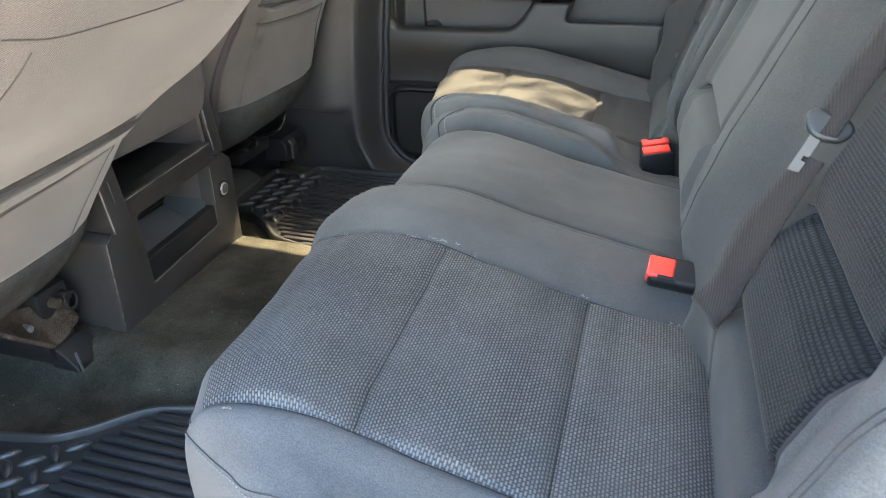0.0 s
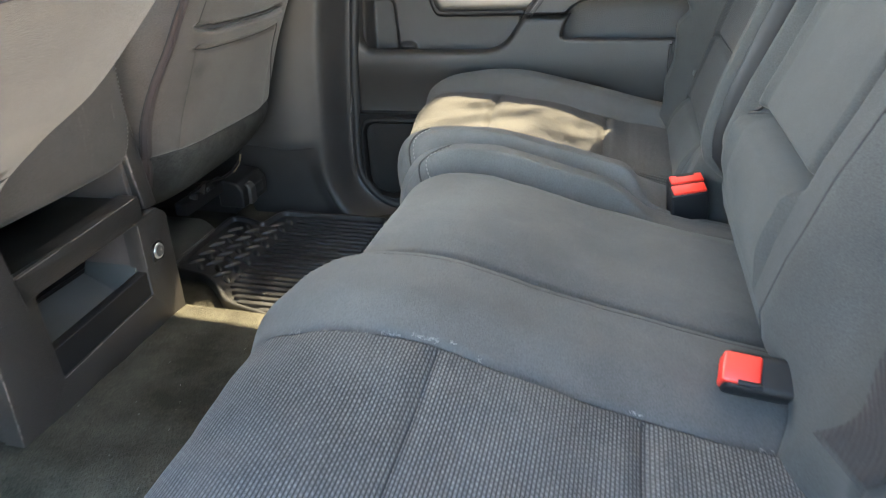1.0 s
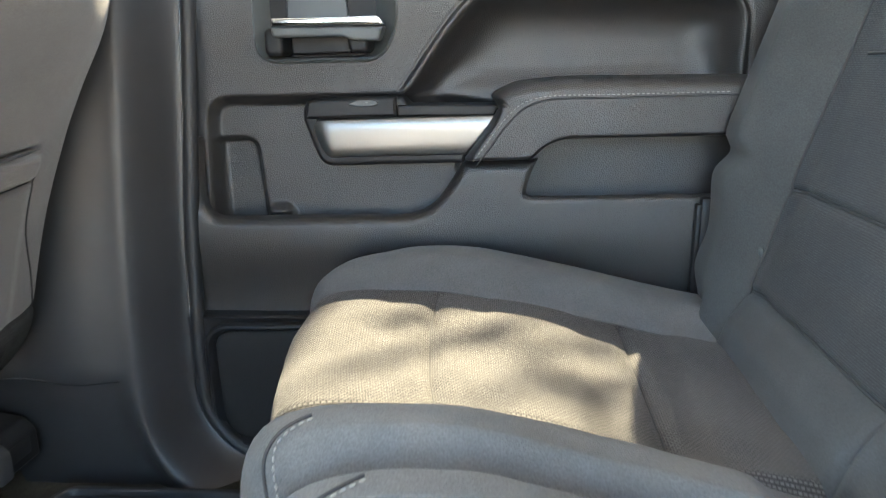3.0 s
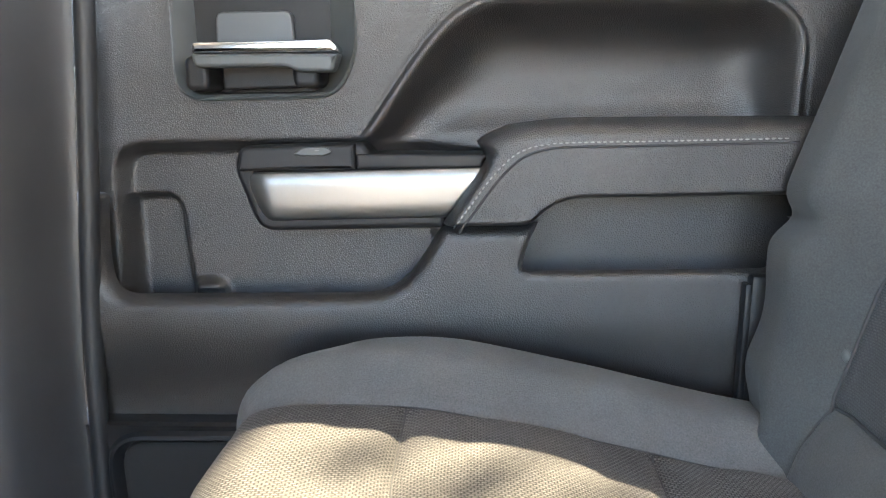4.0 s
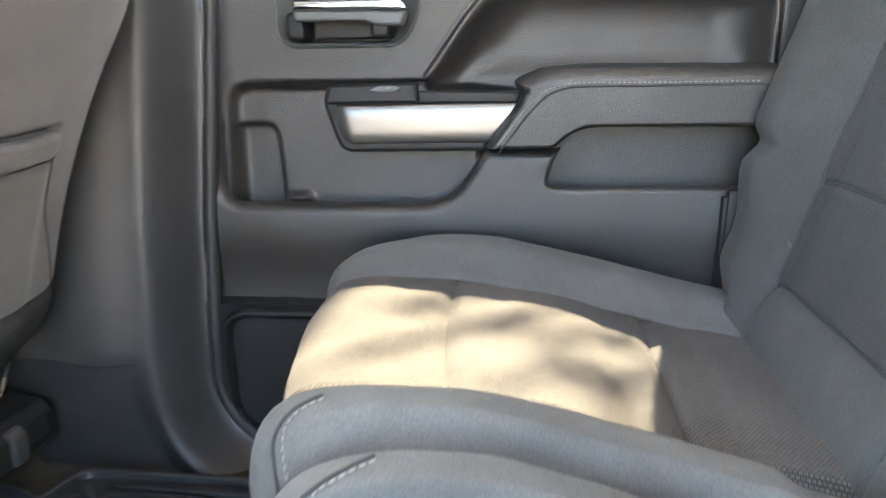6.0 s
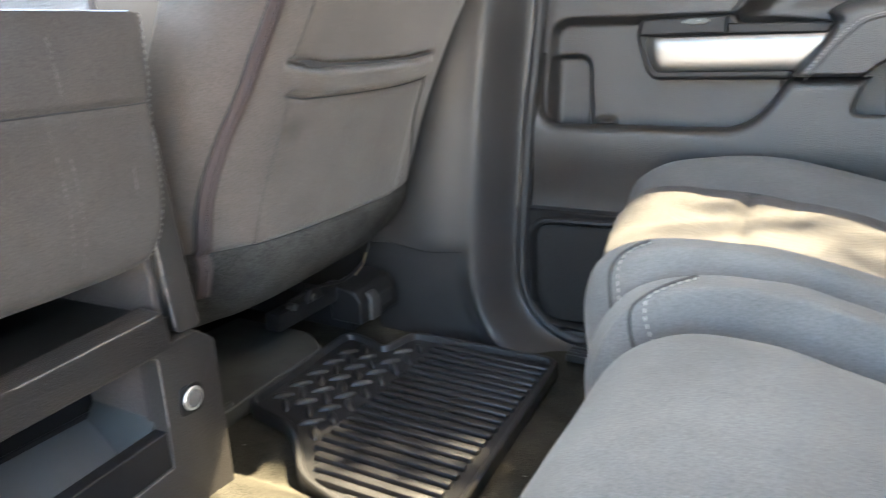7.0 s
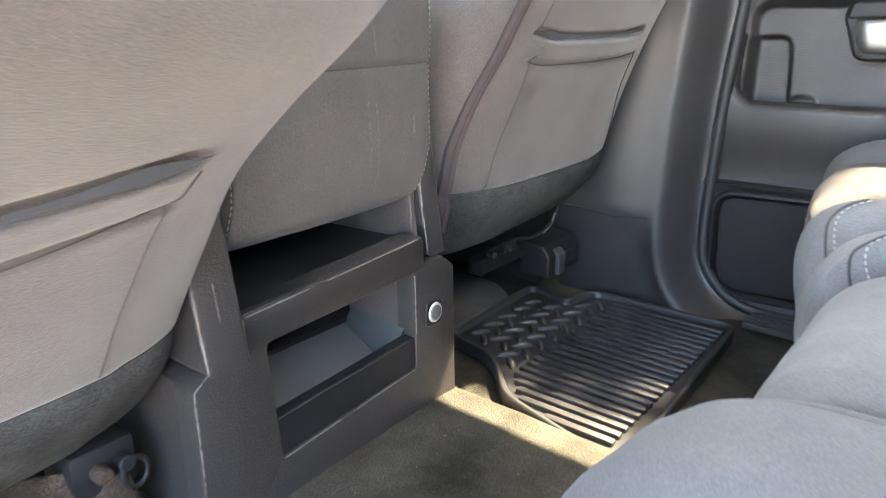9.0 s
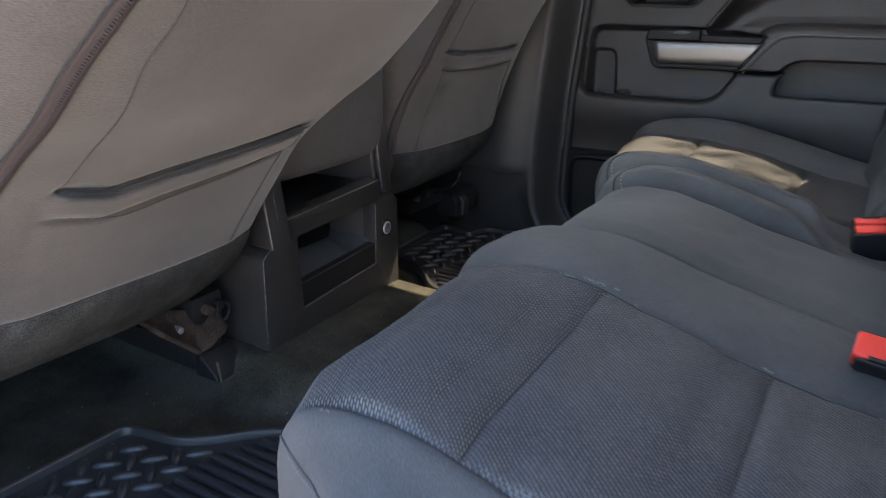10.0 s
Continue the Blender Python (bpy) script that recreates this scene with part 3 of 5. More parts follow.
def pocket_front():
    """The lower front of the door, cut clean along its lip and round the pull pocket."""
    low = [j for j, v in enumerate(vs) if v < 0.515]
    px, pz = GX[low].copy(), GZ[low].copy()
    cell, tiny = 0.0033, 1e-4
    inside = front_sd(px, pz) < 0
    for _ in range(3):
        sd = front_sd(px, pz)
        gx, gz = (front_sd(px + tiny, pz) - sd) / tiny, (front_sd(px, pz + tiny) - sd) / tiny
        near = (sd > 0) & (sd < cell * 1.5)
        px, pz = np.where(near, px - gx * sd, px), np.where(near, pz - gz * sd, pz)
    keep = front_sd(px, pz) < 3e-4
    py = front_y(px, pz)
    py += 0.03 * smooth01((0.010 - (px - np.vectorize(door_edge)(pz))) / 0.010)
    rows, cols = px.shape
    index, verts, faces = {}, [], []
    for j in range(rows - 1):
        for i in range(cols - 1):
            ring = ((i, j), (i + 1, j), (i + 1, j + 1), (i, j + 1))
            if not all(keep[b, a] for a, b in ring) or not any(inside[b, a] for a, b in ring):
                continue
            for a, b in ring:
                if (a, b) not in index:
                    index[(a, b)] = len(verts)
                    verts.append((px[b, a], py[b, a], pz[b, a]))
            faces.append([index[k] for k in ring])
    me = bpy.data.meshes.new("pocket_front")
    me.from_pydata(verts, [], faces)
    me.shade_smooth()
    me.materials.append(M_DOOR)
    ob = new("pocket_front", me)
    ob.parent = door
    ob["label"] = "moulded vinyl map pocket front with rounded lip"


pocket_front()

# armrest: flat grained face, soft rounded top with a stitched seam
ARM_TOP = rounded([(-0.1085, 0.4620), (-0.0580, 0.5330), (-0.0690, 0.5500), (-0.0370, 0.5670), (0.02, 0.5715), (0.29, 0.5660), (0.6, 0.5), (0.6, -0.2), (-0.2, -0.2)],
                  [0.002, 0.010, 0.012, 0.03, 0.03, 0, 0, 0, 0])
ARM_LOW = rounded([(-0.5, 0.4615), (-0.0140, 0.4615), (0.004, 0.4790), (0.0268, 0.4885), (0.6, 0.4860), (0.6, 0.9), (-0.5, 0.9)], [0, 0.01, 0.015, 0.015, 0, 0, 0])
LEFT = ([0.4615, 0.5330, 0.5500, 0.5600, 0.5670, 0.5715], [-0.1085, -0.0580, -0.0690, -0.0560, -0.0370, 0.02])




def arm_band(name, zs, right):
    us = steps(0, 1, 0.008)
    px = np.array([[np.interp(z, *LEFT) + u * (np.interp(z, *right) - np.interp(z, *LEFT)) for u in us] for z in zs])
    pz = np.array([[z for u in us] for z in zs])
    py = 1.964 + 0.044 * ease(np.maximum(-poly_sd(px, pz, ARM_TOP), 0), np.where(pz > 0.535, 0.020, 0.012)) + 0.040 * ease(np.maximum(-poly_sd(px, pz, ARM_LOW), 0), 0.007)
    sheet(name, lambda i, j: (px[j, i], py[j, i], pz[j, i]), range(len(us)), range(len(zs)), M_DOOR, door, "padded vinyl armrest with pale stitching")


arm_band("armrest_heel", steps(0.4616, 0.4884, 0.0022), ([0.4615, 0.4790, 0.4885], [-0.0140, 0.004, 0.0268]))
arm_band("armrest", steps(0.4884, 0.5714, 0.0022), ([0.4884, 0.566, 0.5715], [0.285, 0.285, 0.06]))
line = smooth_path([(-0.0929, 0.4635), (-0.0764, 0.4845), (-0.0536, 0.5140), (-0.032, 0.5350), (-0.0158, 0.5431), (0.0113, 0.5474), (0.0853, 0.5470), (0.2404, 0.5460)], 60)
tube("seam", [(x + 0.0055, 1.9640, z - 0.0045) for x, z in line], 0.0013, M_THREAD_DARK, door)
stitches("stitching", [(x, 1.9632, z) for x, z in line], 0.0046, 0.0016, 0.0011, M_THREAD, door)

# pull trim
trim = rounded([(-0.3325, 0.5290), (-0.3240, 0.5510), (-0.1960, 0.5520), (-0.1890, 0.5510), (-0.1820, 0.5400), (-0.056, 0.5365), (-0.1085, 0.4580), (-0.309, 0.4580)],
               [0.012, 0.008, 0.003, 0.003, 0.003, 0.002, 0.002, 0.018])
part("trim_base", prism_bm(trim, "y", 2.0, 2.06, 0.006, segs=3), M_BLACK, door, "black plastic trim surround")


def silver_fn(u, v):
    z = 0.4712 + v * 0.0515
    x0, x1 = -0.3245 + 0.014 * (1 - v) ** 1.5, -0.1030 + 0.0455 * v
    x = x0 + u * (x1 - x0)
    y = 1.992 + 0.012 * (1 - float(smooth01(u / 0.12))) ** 1.5 + 0.005 * (2 * v - 1) ** 4 + 0.003 * (1 - v)
    return x, y, z


sheet("silver_trim", silver_fn, steps(0, 1, 0.02), steps(0, 1, 0.06), M_SILVER, door, "satin silver trim strip", 0.004)
part("switch_plate", prism_bm(rounded([(-0.326, 0.5250), (-0.3195, 0.5503), (-0.1970, 0.5512), (-0.1970, 0.5240)], [0.006, 0.006, 0.002, 0.002]), "y", 1.991, 2.05, 0.004), M_BLACK, door, "black window switch plate")
part("trim_ledge", prism_bm(rounded([(-0.1962, 0.5240), (-0.1962, 0.5400), (-0.0570, 0.5362), (-0.0640, 0.5225)], 0.002), "y", 1.993, 2.05, 0.003), M_BLACK, door, "black strip above the silver trim")
part("switch", prism_bm(rounded([(-0.2630, 0.5425), (-0.2497, 0.5493), (-0.2277, 0.5490), (-0.2190, 0.5440), (-0.2277, 0.5398), (-0.2497, 0.5395)], 0.004), "y", 1.9875, 1.998, 0.0015), M_GREYP, door, "window switch rocker")
part("switch_mark", box_bm(-0.2385, -0.2335, 1.9871, 1.989, 0.5448, 0.5462, 0.0004), M_THREAD, door, "small white switch mark")

# inner handle in its bezel
loft("handle_bezel", [(swell(BEZEL, 0.0035), 2.030), (swell(BEZEL, 0.0025), 2.0215), (BEZEL, 2.0195), (swell(BEZEL, -0.003), 2.0225), (WELL, 2.052)], M_GREYP, door, "smooth dark grey handle bezel")
part("handle_well", prism_bm(swell(WELL, 0.002), "y", 2.0515, 2.058, 0.0), M_BLACK, door, "smooth black well behind the handle")
part("handle_cup", prism_bm(rounded([(-0.347, 0.650), (-0.347, 0.612), (-0.262, 0.612), (-0.262, 0.650)], 0.004), "y", 2.030, 2.052, 0.003), M_BLACK, door, "brown-black recess below the handle")
part("handle_plate", prism_bm(rounded([(-0.3540, 0.655), (-0.3520, 0.6960), (-0.2680, 0.6945), (-0.2660, 0.655)], [0.002, 0.009, 0.009, 0.002]), "y", 2.040, 2.052, 0.002), M_PLATE, door, "flat blue-grey plate behind the handle")
for a, b in ((-0.376, -0.350), (-0.260, -0.232)):
    part("handle_arm", prism_bm(rounded([(a, 0.648), (a, 0.611), (b, 0.611), (b, 0.648)], 0.010), "y", 1.998, 2.052, 0.006), M_BLACK, door)
lever = rounded([(-0.3615, 0.6488), (-0.3600, 0.6345), (-0.2620, 0.6322), (-0.2500, 0.6262), (-0.2140, 0.6252), (-0.2070, 0.6440)], [0.003, 0.006, 0.010, 0.006, 0.005, 0.003])
part("handle_lever", prism_bm(lever, "y", 1.985, 2.012, 0.004, segs=3), M_GREYP, door, "grey handle lever")
cap = rounded([(-0.3605, 0.6490), (-0.3595, 0.6602), (-0.255, 0.6578), (-0.2150, 0.6578), (-0.2075, 0.6500), (-0.2070, 0.6450)], [0.002, 0.003, 0.01, 0.004, 0.004, 0.002])
part("handle_cap", prism_bm(cap, "y", 1.982, 2.012, 0.004, segs=4), M_CHROME, door, "chrome strip along the handle")

# speaker in a raised surround
spk = rounded([(-0.556, 0.2405), (-0.1, 0.2365), (-0.1, -0.015), (-0.552, -0.015)], [0.010, 0.01, 0.01, 0.05], 8)
gri = rounded([(-0.4990, 0.2170), (-0.17, 0.2190), (-0.17, 0.033), (-0.4960, 0.028)], [0.038, 0.04, 0.05, 0.058], 8)
loft("speaker_bezel", [(spk, 2.03), (spk, 1.988), (swell(spk, -0.003), 1.984), (swell(gri, 0.016), 1.985), (swell(gri, 0.011), 1.987), (swell(gri, 0.007), 1.982),
                       (swell(gri, 0.003), 1.981), (gri, 1.984), (swell(gri, -0.004), 1.996)], M_BLACK, door, "dark speaker surround with a raised rim")
loft("speaker_grille", [(swell(gri, -0.003), 1.998), (swell(gri, -0.006), 1.991), (swell(gri, -0.014), 1.989), (swell(gri, -0.03), 1.989)], M_GRILLE, door, "black perforated speaker grille", True)


# ---------------------------------------------------------------- rear bench cushions
PROF = [(-0.18, 0.0), (-0.228, 0.08), (-0.252, 0.16), (-0.261, 0.23), (-0.255, 0.285), (-0.232, 0.318), (-0.19, 0.332), (-0.12, 0.334), (-0.06, 0.326), (0.04, 0.304),
        (0.133, 0.284), (0.25, 0.262), (0.36, 0.248)]
NOSE_Y = [0.36, 0.43, 0.46, 0.50, 0.53, 0.60, 0.93, 1.00, 1.035, 1.062, 1.10, 1.345, 1.37, 1.40, 1.45, 1.50, 1.60, 1.72, 1.88, 1.97]
NOSE_X = [0.06, -0.07, -0.115, -0.165, -0.2, -0.226, -0.243, -0.236, -0.222, -0.202, -0.197, -0.198, -0.194, -0.207, -0.234, -0.252, -0.280, -0.300, -0.308, -0.24]
PD = [0.0]
for a, b in zip(PROF, PROF[1:]):
    PD.append(PD[-1] + math.hypot(b[0] - a[0], b[1] - a[1]))
S_END = PD[-1]


PX, PZ = [p[0] for p in PROF], [p[1] for p in PROF]


def prof(s):
    return curve_at(PD, PX, s), curve_at(PD, PZ, s)


def prof_normal(s):
    a, b = prof(max(s - 0.004, 0)), prof(min(s + 0.004, S_END))
    tx, tz = b[0] - a[0], b[1] - a[1]
    k = math.hypot(tx, tz)
    return -tz / k, tx / k


S_TOP = PD[6]


def hill(t, a, b, c, d):
    """0 below a, 1 between b and c, 0 past d."""
    return float(smooth01((t - a) / (b - a)) * (1 - smooth01((t - c) / (d - c))))


CROSS_NEAR, CROSS_FAR = (-0.05, 0.142), (-0.115, 0.077)


def bench_h(y, s):
    x = prof(s)[0]
    top = float(smooth01((s - PD[3]) / (S_TOP - PD[3])))
    h = 0.0
    # near seat
    h -= 0.30 * max(0.0, 0.536 - y) * float(smooth01((0.55 - y) / 0.05)) + 0.15 * max(0.0, (0.445 - y) / 0.09) ** 2
    h += 0.015 * hill(y, 0.87, 0.95, 1.036, 1.058)
    h += 0.010 * hill(y, 1.05, 1.11, 1.30, 1.35)
    h += dip(y, 1.035, 0.004, 0.004) + dip(y, 1.062, 0.005, 0.016) + dip(y, 1.352, 0.007, 0.06)
    h += 0.009 * hill(y, 0.78, 0.86, 0.90, 1.02) * math.exp(-((x + 0.055) / 0.07) ** 2)
    # far seat
    h += 0.030 * hill(y, 1.352, 1.366, 1.393, 1.410) * (1 - 1.3 * float(smooth01((x - 0.08) / 0.1)))
    h += dip(y, 1.409, 0.005, 0.012)
    h += (0.012 + 0.026 * top) * hill(y, 1.408, 1.436, 1.456, 1.545) * (1 - 1.6 * float(smooth01((x - 0.1) / 0.09)))
    h += (0.010 + 0.022 * top) * hill(y, 1.83, 1.905, 1.94, 1.99)
    h -= 0.08 * float(smooth01((y - 1.945) / 0.05)) ** 1.5
    # seams
    for at in (0.541, 0.885, 1.53, 1.842):
        h += dip(y, at, 0.004, 0.004)
    near = y < 1.2
    inside = hill(y, 0.541, 0.551, 0.875, 0.885) + hill(y, 1.53, 1.54, 1.832, 1.842)
    if inside > 0 and s > PD[4]:
        for at in CROSS_NEAR if near else CROSS_FAR:
            h += inside * dip(x, at, 0.007, 0.007)
        h += inside * 0.006 * max(0, math.cos((x + (0.146 if near else 0.211)) / 0.192 * 2 * math.pi)) ** 0.5
    h += 0.0022 * noise.noise((y * 9, s * 9, 4)) + 0.0012 * noise.noise((y * 26, s * 22, 9))
    return h


def bench_fn(y, s):
    x, z = prof(s)
    nx, nz = prof_normal(s)
    h = bench_h(y, s)
    shift = float(np.interp(y, NOSE_Y, NOSE_X)) + 0.261
    x += shift * float(1 - smooth01((x + 0.26) / 0.36))
    x += 0.022 * hill(y, 1.35, 1.38, 2.0, 2.1) * float(smooth01((0.27 - z) / 0.16))
    x -= 0.012 * hill(y, 1.41, 1.45, 1.90, 1.95) * math.exp(-((s - PD[5] - 0.01) / 0.045) ** 2)
    return x + nx * h, y, z + nz * h


def bench_part(name, parent, y0, y1, s0, s1, material, label=""):
    return sheet(name, bench_fn, steps(y0, y1, 0.002 if 1.03 < y0 < 1.42 else 0.004), steps(s0, s1, 0.008), material, parent, label)


def s_of_x(x):
    return float(np.interp(x, [p[0] for p in PROF[4:]], PD[4:]))


wide = thing("rear_bench_seat", "wide part of the rear bench, charcoal cloth with woven blue-grey insert", "seat", "rear seats")
narrow = thing("rear_single_seat", "single rear seat in charcoal cloth with sunlit ribbed insert", "seat", "rear seats")
S_IN = PD[5] - 0.005
S_FAR = PD[4] - 0.02
bench_part("outer_bolster", wide, 0.345, 0.541, 0, S_END, M_CLOTH)
bench_part("front_panel", wide, 0.541, 0.885, 0, S_IN, M_CLOTH)
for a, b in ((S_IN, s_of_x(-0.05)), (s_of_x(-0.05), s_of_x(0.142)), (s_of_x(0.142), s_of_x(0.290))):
    bench_part("insert_panel", wide, 0.541, 0.885, a, b, M_INSERT_LIT, "woven blue-grey insert cloth")
bench_part("rear_panel", wide, 0.541, 0.885, s_of_x(0.290), S_END, M_CLOTH)
bench_part("inner_bolster", wide, 0.885, 1.05, 0, S_END, M_CLOTH)
bench_part("centre_panel", wide, 1.05, 1.352, 0, S_END, M_CLOTH)
bench_part("side_strip", narrow, 1.352, 1.409, 0, S_END, M_CLOTH)
bench_part("inner_bolster", narrow, 1.409, 1.53, 0, S_END, M_CLOTH)
bench_part("front_panel", narrow, 1.53, 1.842, 0, S_FAR, M_CLOTH)
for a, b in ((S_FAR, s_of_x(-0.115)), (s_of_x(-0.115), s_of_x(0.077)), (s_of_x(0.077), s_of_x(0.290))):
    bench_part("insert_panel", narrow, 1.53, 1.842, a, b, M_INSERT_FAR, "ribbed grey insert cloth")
bench_part("rear_panel", narrow, 1.53, 1.842, s_of_x(0.290), S_END, M_CLOTH)
bench_part("outer_bolster", narrow, 1.842, 1.985, 0, S_END, M_CLOTH)


# ---------------------------------------------------------------- rear bench backs
def back_wide(y, z):
    x = 0.257 + 0.38 * (z - 0.275)
    h = 0.028 * hill(y, 0.36, 0.43, 0.46, 0.53)
    h -= 0.20 * max(0.0, (0.43 - y) / 0.1) ** 2
    # centre section: a full lower roll below the fold-down rest
    full = hill(y, 0.87, 0.99, 1.345, 1.385)
    h += full * float(np.interp(z, [0.2, 0.255, 0.28, 0.31, 0.34, 0.40, 0.48, 0.6, 1.0], [-0.08, -0.055, -0.018, 0.020, 0.038, 0.050, 0.056, 0.054, 0.05]))
    h += 0.022 * hill(y, 1.29, 1.335, 1.35, 1.385) * float(smooth01((z - 0.34) / 0.08))
    h -= 0.06 * float(smooth01((y - 1.36) / 0.03)) ** 1.5
    h += dip(y, 0.525, 0.004, 0.005) + dip(y, 0.78, 0.006, 0.006)
    ins = hill(y, 0.51, 0.53, 0.775, 0.785)
    h += (0.006 * hill(z, 0.2, 0.30, 0.33, 0.375) - 0.036 * (1 - float(smooth01((z - 0.24) / 0.12)))) * (1 - float(smooth01((y - 0.80) / 0.08)))
    h += ins * dip(z, 0.368, 0.006, 0.010) + ins * 0.014 * hill(z, 0.368, 0.40, 0.44, 0.475)
    h += ins * dip(z, 0.475, 0.006, 0.012) + ins * 0.010 * hill(z, 0.475, 0.52, 0.6, 0.66)
    # crease round the fold-down rest
    rest = hill(y, 1.036, 1.04, 1.315, 1.32)
    h += rest * dip(z, 0.452, 0.006, 0.020) + (dip(y, 1.04, 0.006, 0.018) + dip(y, 1.32, 0.006, 0.018)) * float(smooth01((z - 0.445) / 0.01))
    h += rest * 0.012 * float(smooth01((0.452 - z) / 0.02)) * float(smooth01((z - 0.33) / 0.06))
    h += 0.0016 * noise.noise((y * 11, z * 11, 14))
    return x - h, y, z


def back_narrow(y, z):
    x = 0.212 + 0.32 * (z - 0.293)
    h = (0.045 + 0.03 * float(smooth01((z - 0.38) / 0.12))) * hill(y, 1.82, 1.90, 1.94, 1.995)
    h += float(np.interp(z, [0.2, 0.305, 0.332, 0.352, 0.372, 0.40, 0.46, 1.0], [-0.10, -0.07, -0.020, 0.008, 0.020, 0.028, 0.034, 0.032])) * hill(y, 1.385, 1.410, 1.430, 1.480)
    h -= 0.10 * float(smooth01((y - 1.945) / 0.045)) ** 1.5 + 0.15 * float(smooth01((1.410 - y) / 0.026)) ** 1.3
    ins = hill(y, 1.51, 1.54, 1.835, 1.85)
    h += ins * (0.012 * hill(z, 0.2, 0.26, 0.30, 0.345) + dip(z, 0.342, 0.005, 0.008))
    h += ins * dip(z, 0.462, 0.005, 0.007) + dip(y, 1.842, 0.004, 0.005) + dip(y, 1.53, 0.004, 0.005)
    h += 0.0016 * noise.noise((y * 11, z * 11, 5))
    h -= 0.016 * math.exp(-((z - 0.495) / 0.016) ** 2) * float(smooth01((y - 1.86) / 0.04))
    h -= 0.03 * float(smooth01((0.36 - z) / 0.08)) * float(smooth01((y - 1.87) / 0.04))
    return x - h, y, z


# Back panels take the shaded copies; the brighter near bolster keeps cushion cloth.
for name, y0, y1, z0, z1, m, lab in (("back_outer_bolster", 0.33, 0.525, 0.2, 1.0, M_CLOTH, ""), ("back_lower_roll", 0.525, 0.78, 0.2, 0.368, M_CLOTH_SHADED, ""),
                                     ("back_insert_panel", 0.525, 0.78, 0.368, 0.475, M_INSERT_SHADED, "woven blue-grey insert cloth"), ("back_insert_panel", 0.525, 0.78, 0.475, 1.0, M_INSERT_SHADED, "woven blue-grey insert cloth"),
                                     ("back_centre_panel", 0.78, 1.385, 0.2, 1.0, M_CLOTH_SHADED, "")):
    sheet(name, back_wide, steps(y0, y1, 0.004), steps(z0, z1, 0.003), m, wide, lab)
for name, y0, y1, z0, z1, m, lab in (("back_inner_bolster", 1.36, 1.53, 0.2, 1.0, M_CLOTH_SHADED, ""), ("back_lower_roll", 1.53, 1.842, 0.2, 0.342, M_CLOTH_SHADED, ""),
                                     ("back_insert_panel", 1.53, 1.842, 0.342, 0.462, M_INSERT_FAR_SHADED, ""), ("back_insert_panel", 1.53, 1.842, 0.462, 1.0, M_INSERT_FAR_SHADED, ""),
                                     ("back_outer_bolster", 1.842, 1.99, 0.2, 1.0, M_CLOTH_SHADED, "")):
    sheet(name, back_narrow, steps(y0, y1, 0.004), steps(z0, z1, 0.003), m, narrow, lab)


# ---------------------------------------------------------------- front seats
def front_seat(name, label, y0, y1, zs, xs, pocket, low, fall):
    """The back of a front seat: xs over zs gives its rear face; pocket: y from, to, z of the opening; low: z of the carpet's upper edge."""
    seat = thing(name, label, "car seat", "front seats")
    yc, half = (y0 + y1) / 2, (y1 - y0) / 2

    def face(y, z, lift=0.0):
        x = curve_at(zs, xs, z)
        t = min(abs((y - yc) / half), 1.0)
        roll = 0.13 * (1 - (1 - t ** 3.2) ** (1 / 3.2))
        h = 0.0
        py0, py1 = pocket[0][0], pocket[-1][0]
        wid = hill(y, py0 - 0.012, py0 + 0.012, py1 - 0.012, py1 + 0.012)
        line = float(np.interp(y, [p[0] for p in pocket], [p[1] for p in pocket]))
        h += wid * 0.012 * float(smooth01((line - z) / 0.006)) * (1 - 0.65 * float(smooth01((line - z - 0.022) / 0.016)))
        h += wid * dip(z, line + 0.003, 0.0045, 0.016)
        h += wid * dip(z, line - 0.033, 0.0038, 0.008)
        h += dip(z, low + 0.0, 0.004, 0.005) + 0.004 * float(smooth01((low - z) / 0.02))
        h += 0.002 * noise.noise((y * 10, z * 10, 7))
        return x - roll + h + lift, y, z
    ys = steps(y0, y1, 0.004)
    zl = zs[0]
    sheet("back_cover", face, ys, steps(low, zs[-1], 0.003), M_CLOTH_BACK, seat, "grey twill cover with a map pocket")

    def skirt(y, k):
        z = low - k * (low - zl - fall * (y - y0) / (y1 - y0))
        x, y, z = face(y, z)
        return x - 0.03 * k ** 3, y, z
    sheet("lower_carpet", skirt, ys, steps(0, 1, 0.05), M_SEAT_CARPET, seat, "dark grey carpeted lower back panel")

    def under(y, k):
        x, y, z = skirt(y, 1)
        return x - k * 0.5, y, z + 0.05 * k
    sheet("underside", under, steps(y0, y1, 0.05), steps(0, 1, 0.2), M_BLACK, seat, "black seat underside")
    return seat, face


pass_seat, pass_face = front_seat("passenger_seat", "front passenger seat from behind, grey cloth with map pocket", 1.365, 1.895,
                                  [0.19, 0.24, 0.315, 0.423, 0.514, 0.58, 0.664, 0.8, 1.0], [-0.695, -0.676, -0.650, -0.617, -0.580, -0.547, -0.503, -0.47, -0.46],
                                  [(1.456, 0.516), (1.497, 0.509), (1.60, 0.507), (1.70, 0.508), (1.765, 0.513)], 0.302, 0.03)
drive_seat, drive_face = front_seat("driver_seat", "reclined driver seat from behind, warm grey cloth with map pocket", 0.41, 0.980,
                                    [0.152, 0.22, 0.277, 0.359, 0.43, 0.489, 0.54, 0.607, 0.7, 0.85], [-0.695, -0.64, -0.604, -0.547, -0.494, -0.423, -0.352, -0.283, -0.20, -0.08],
                                    [(0.545, 0.446), (0.61, 0.430), (0.675, 0.440), (0.752, 0.448), (0.885, 0.464)], 0.272, -0.005)

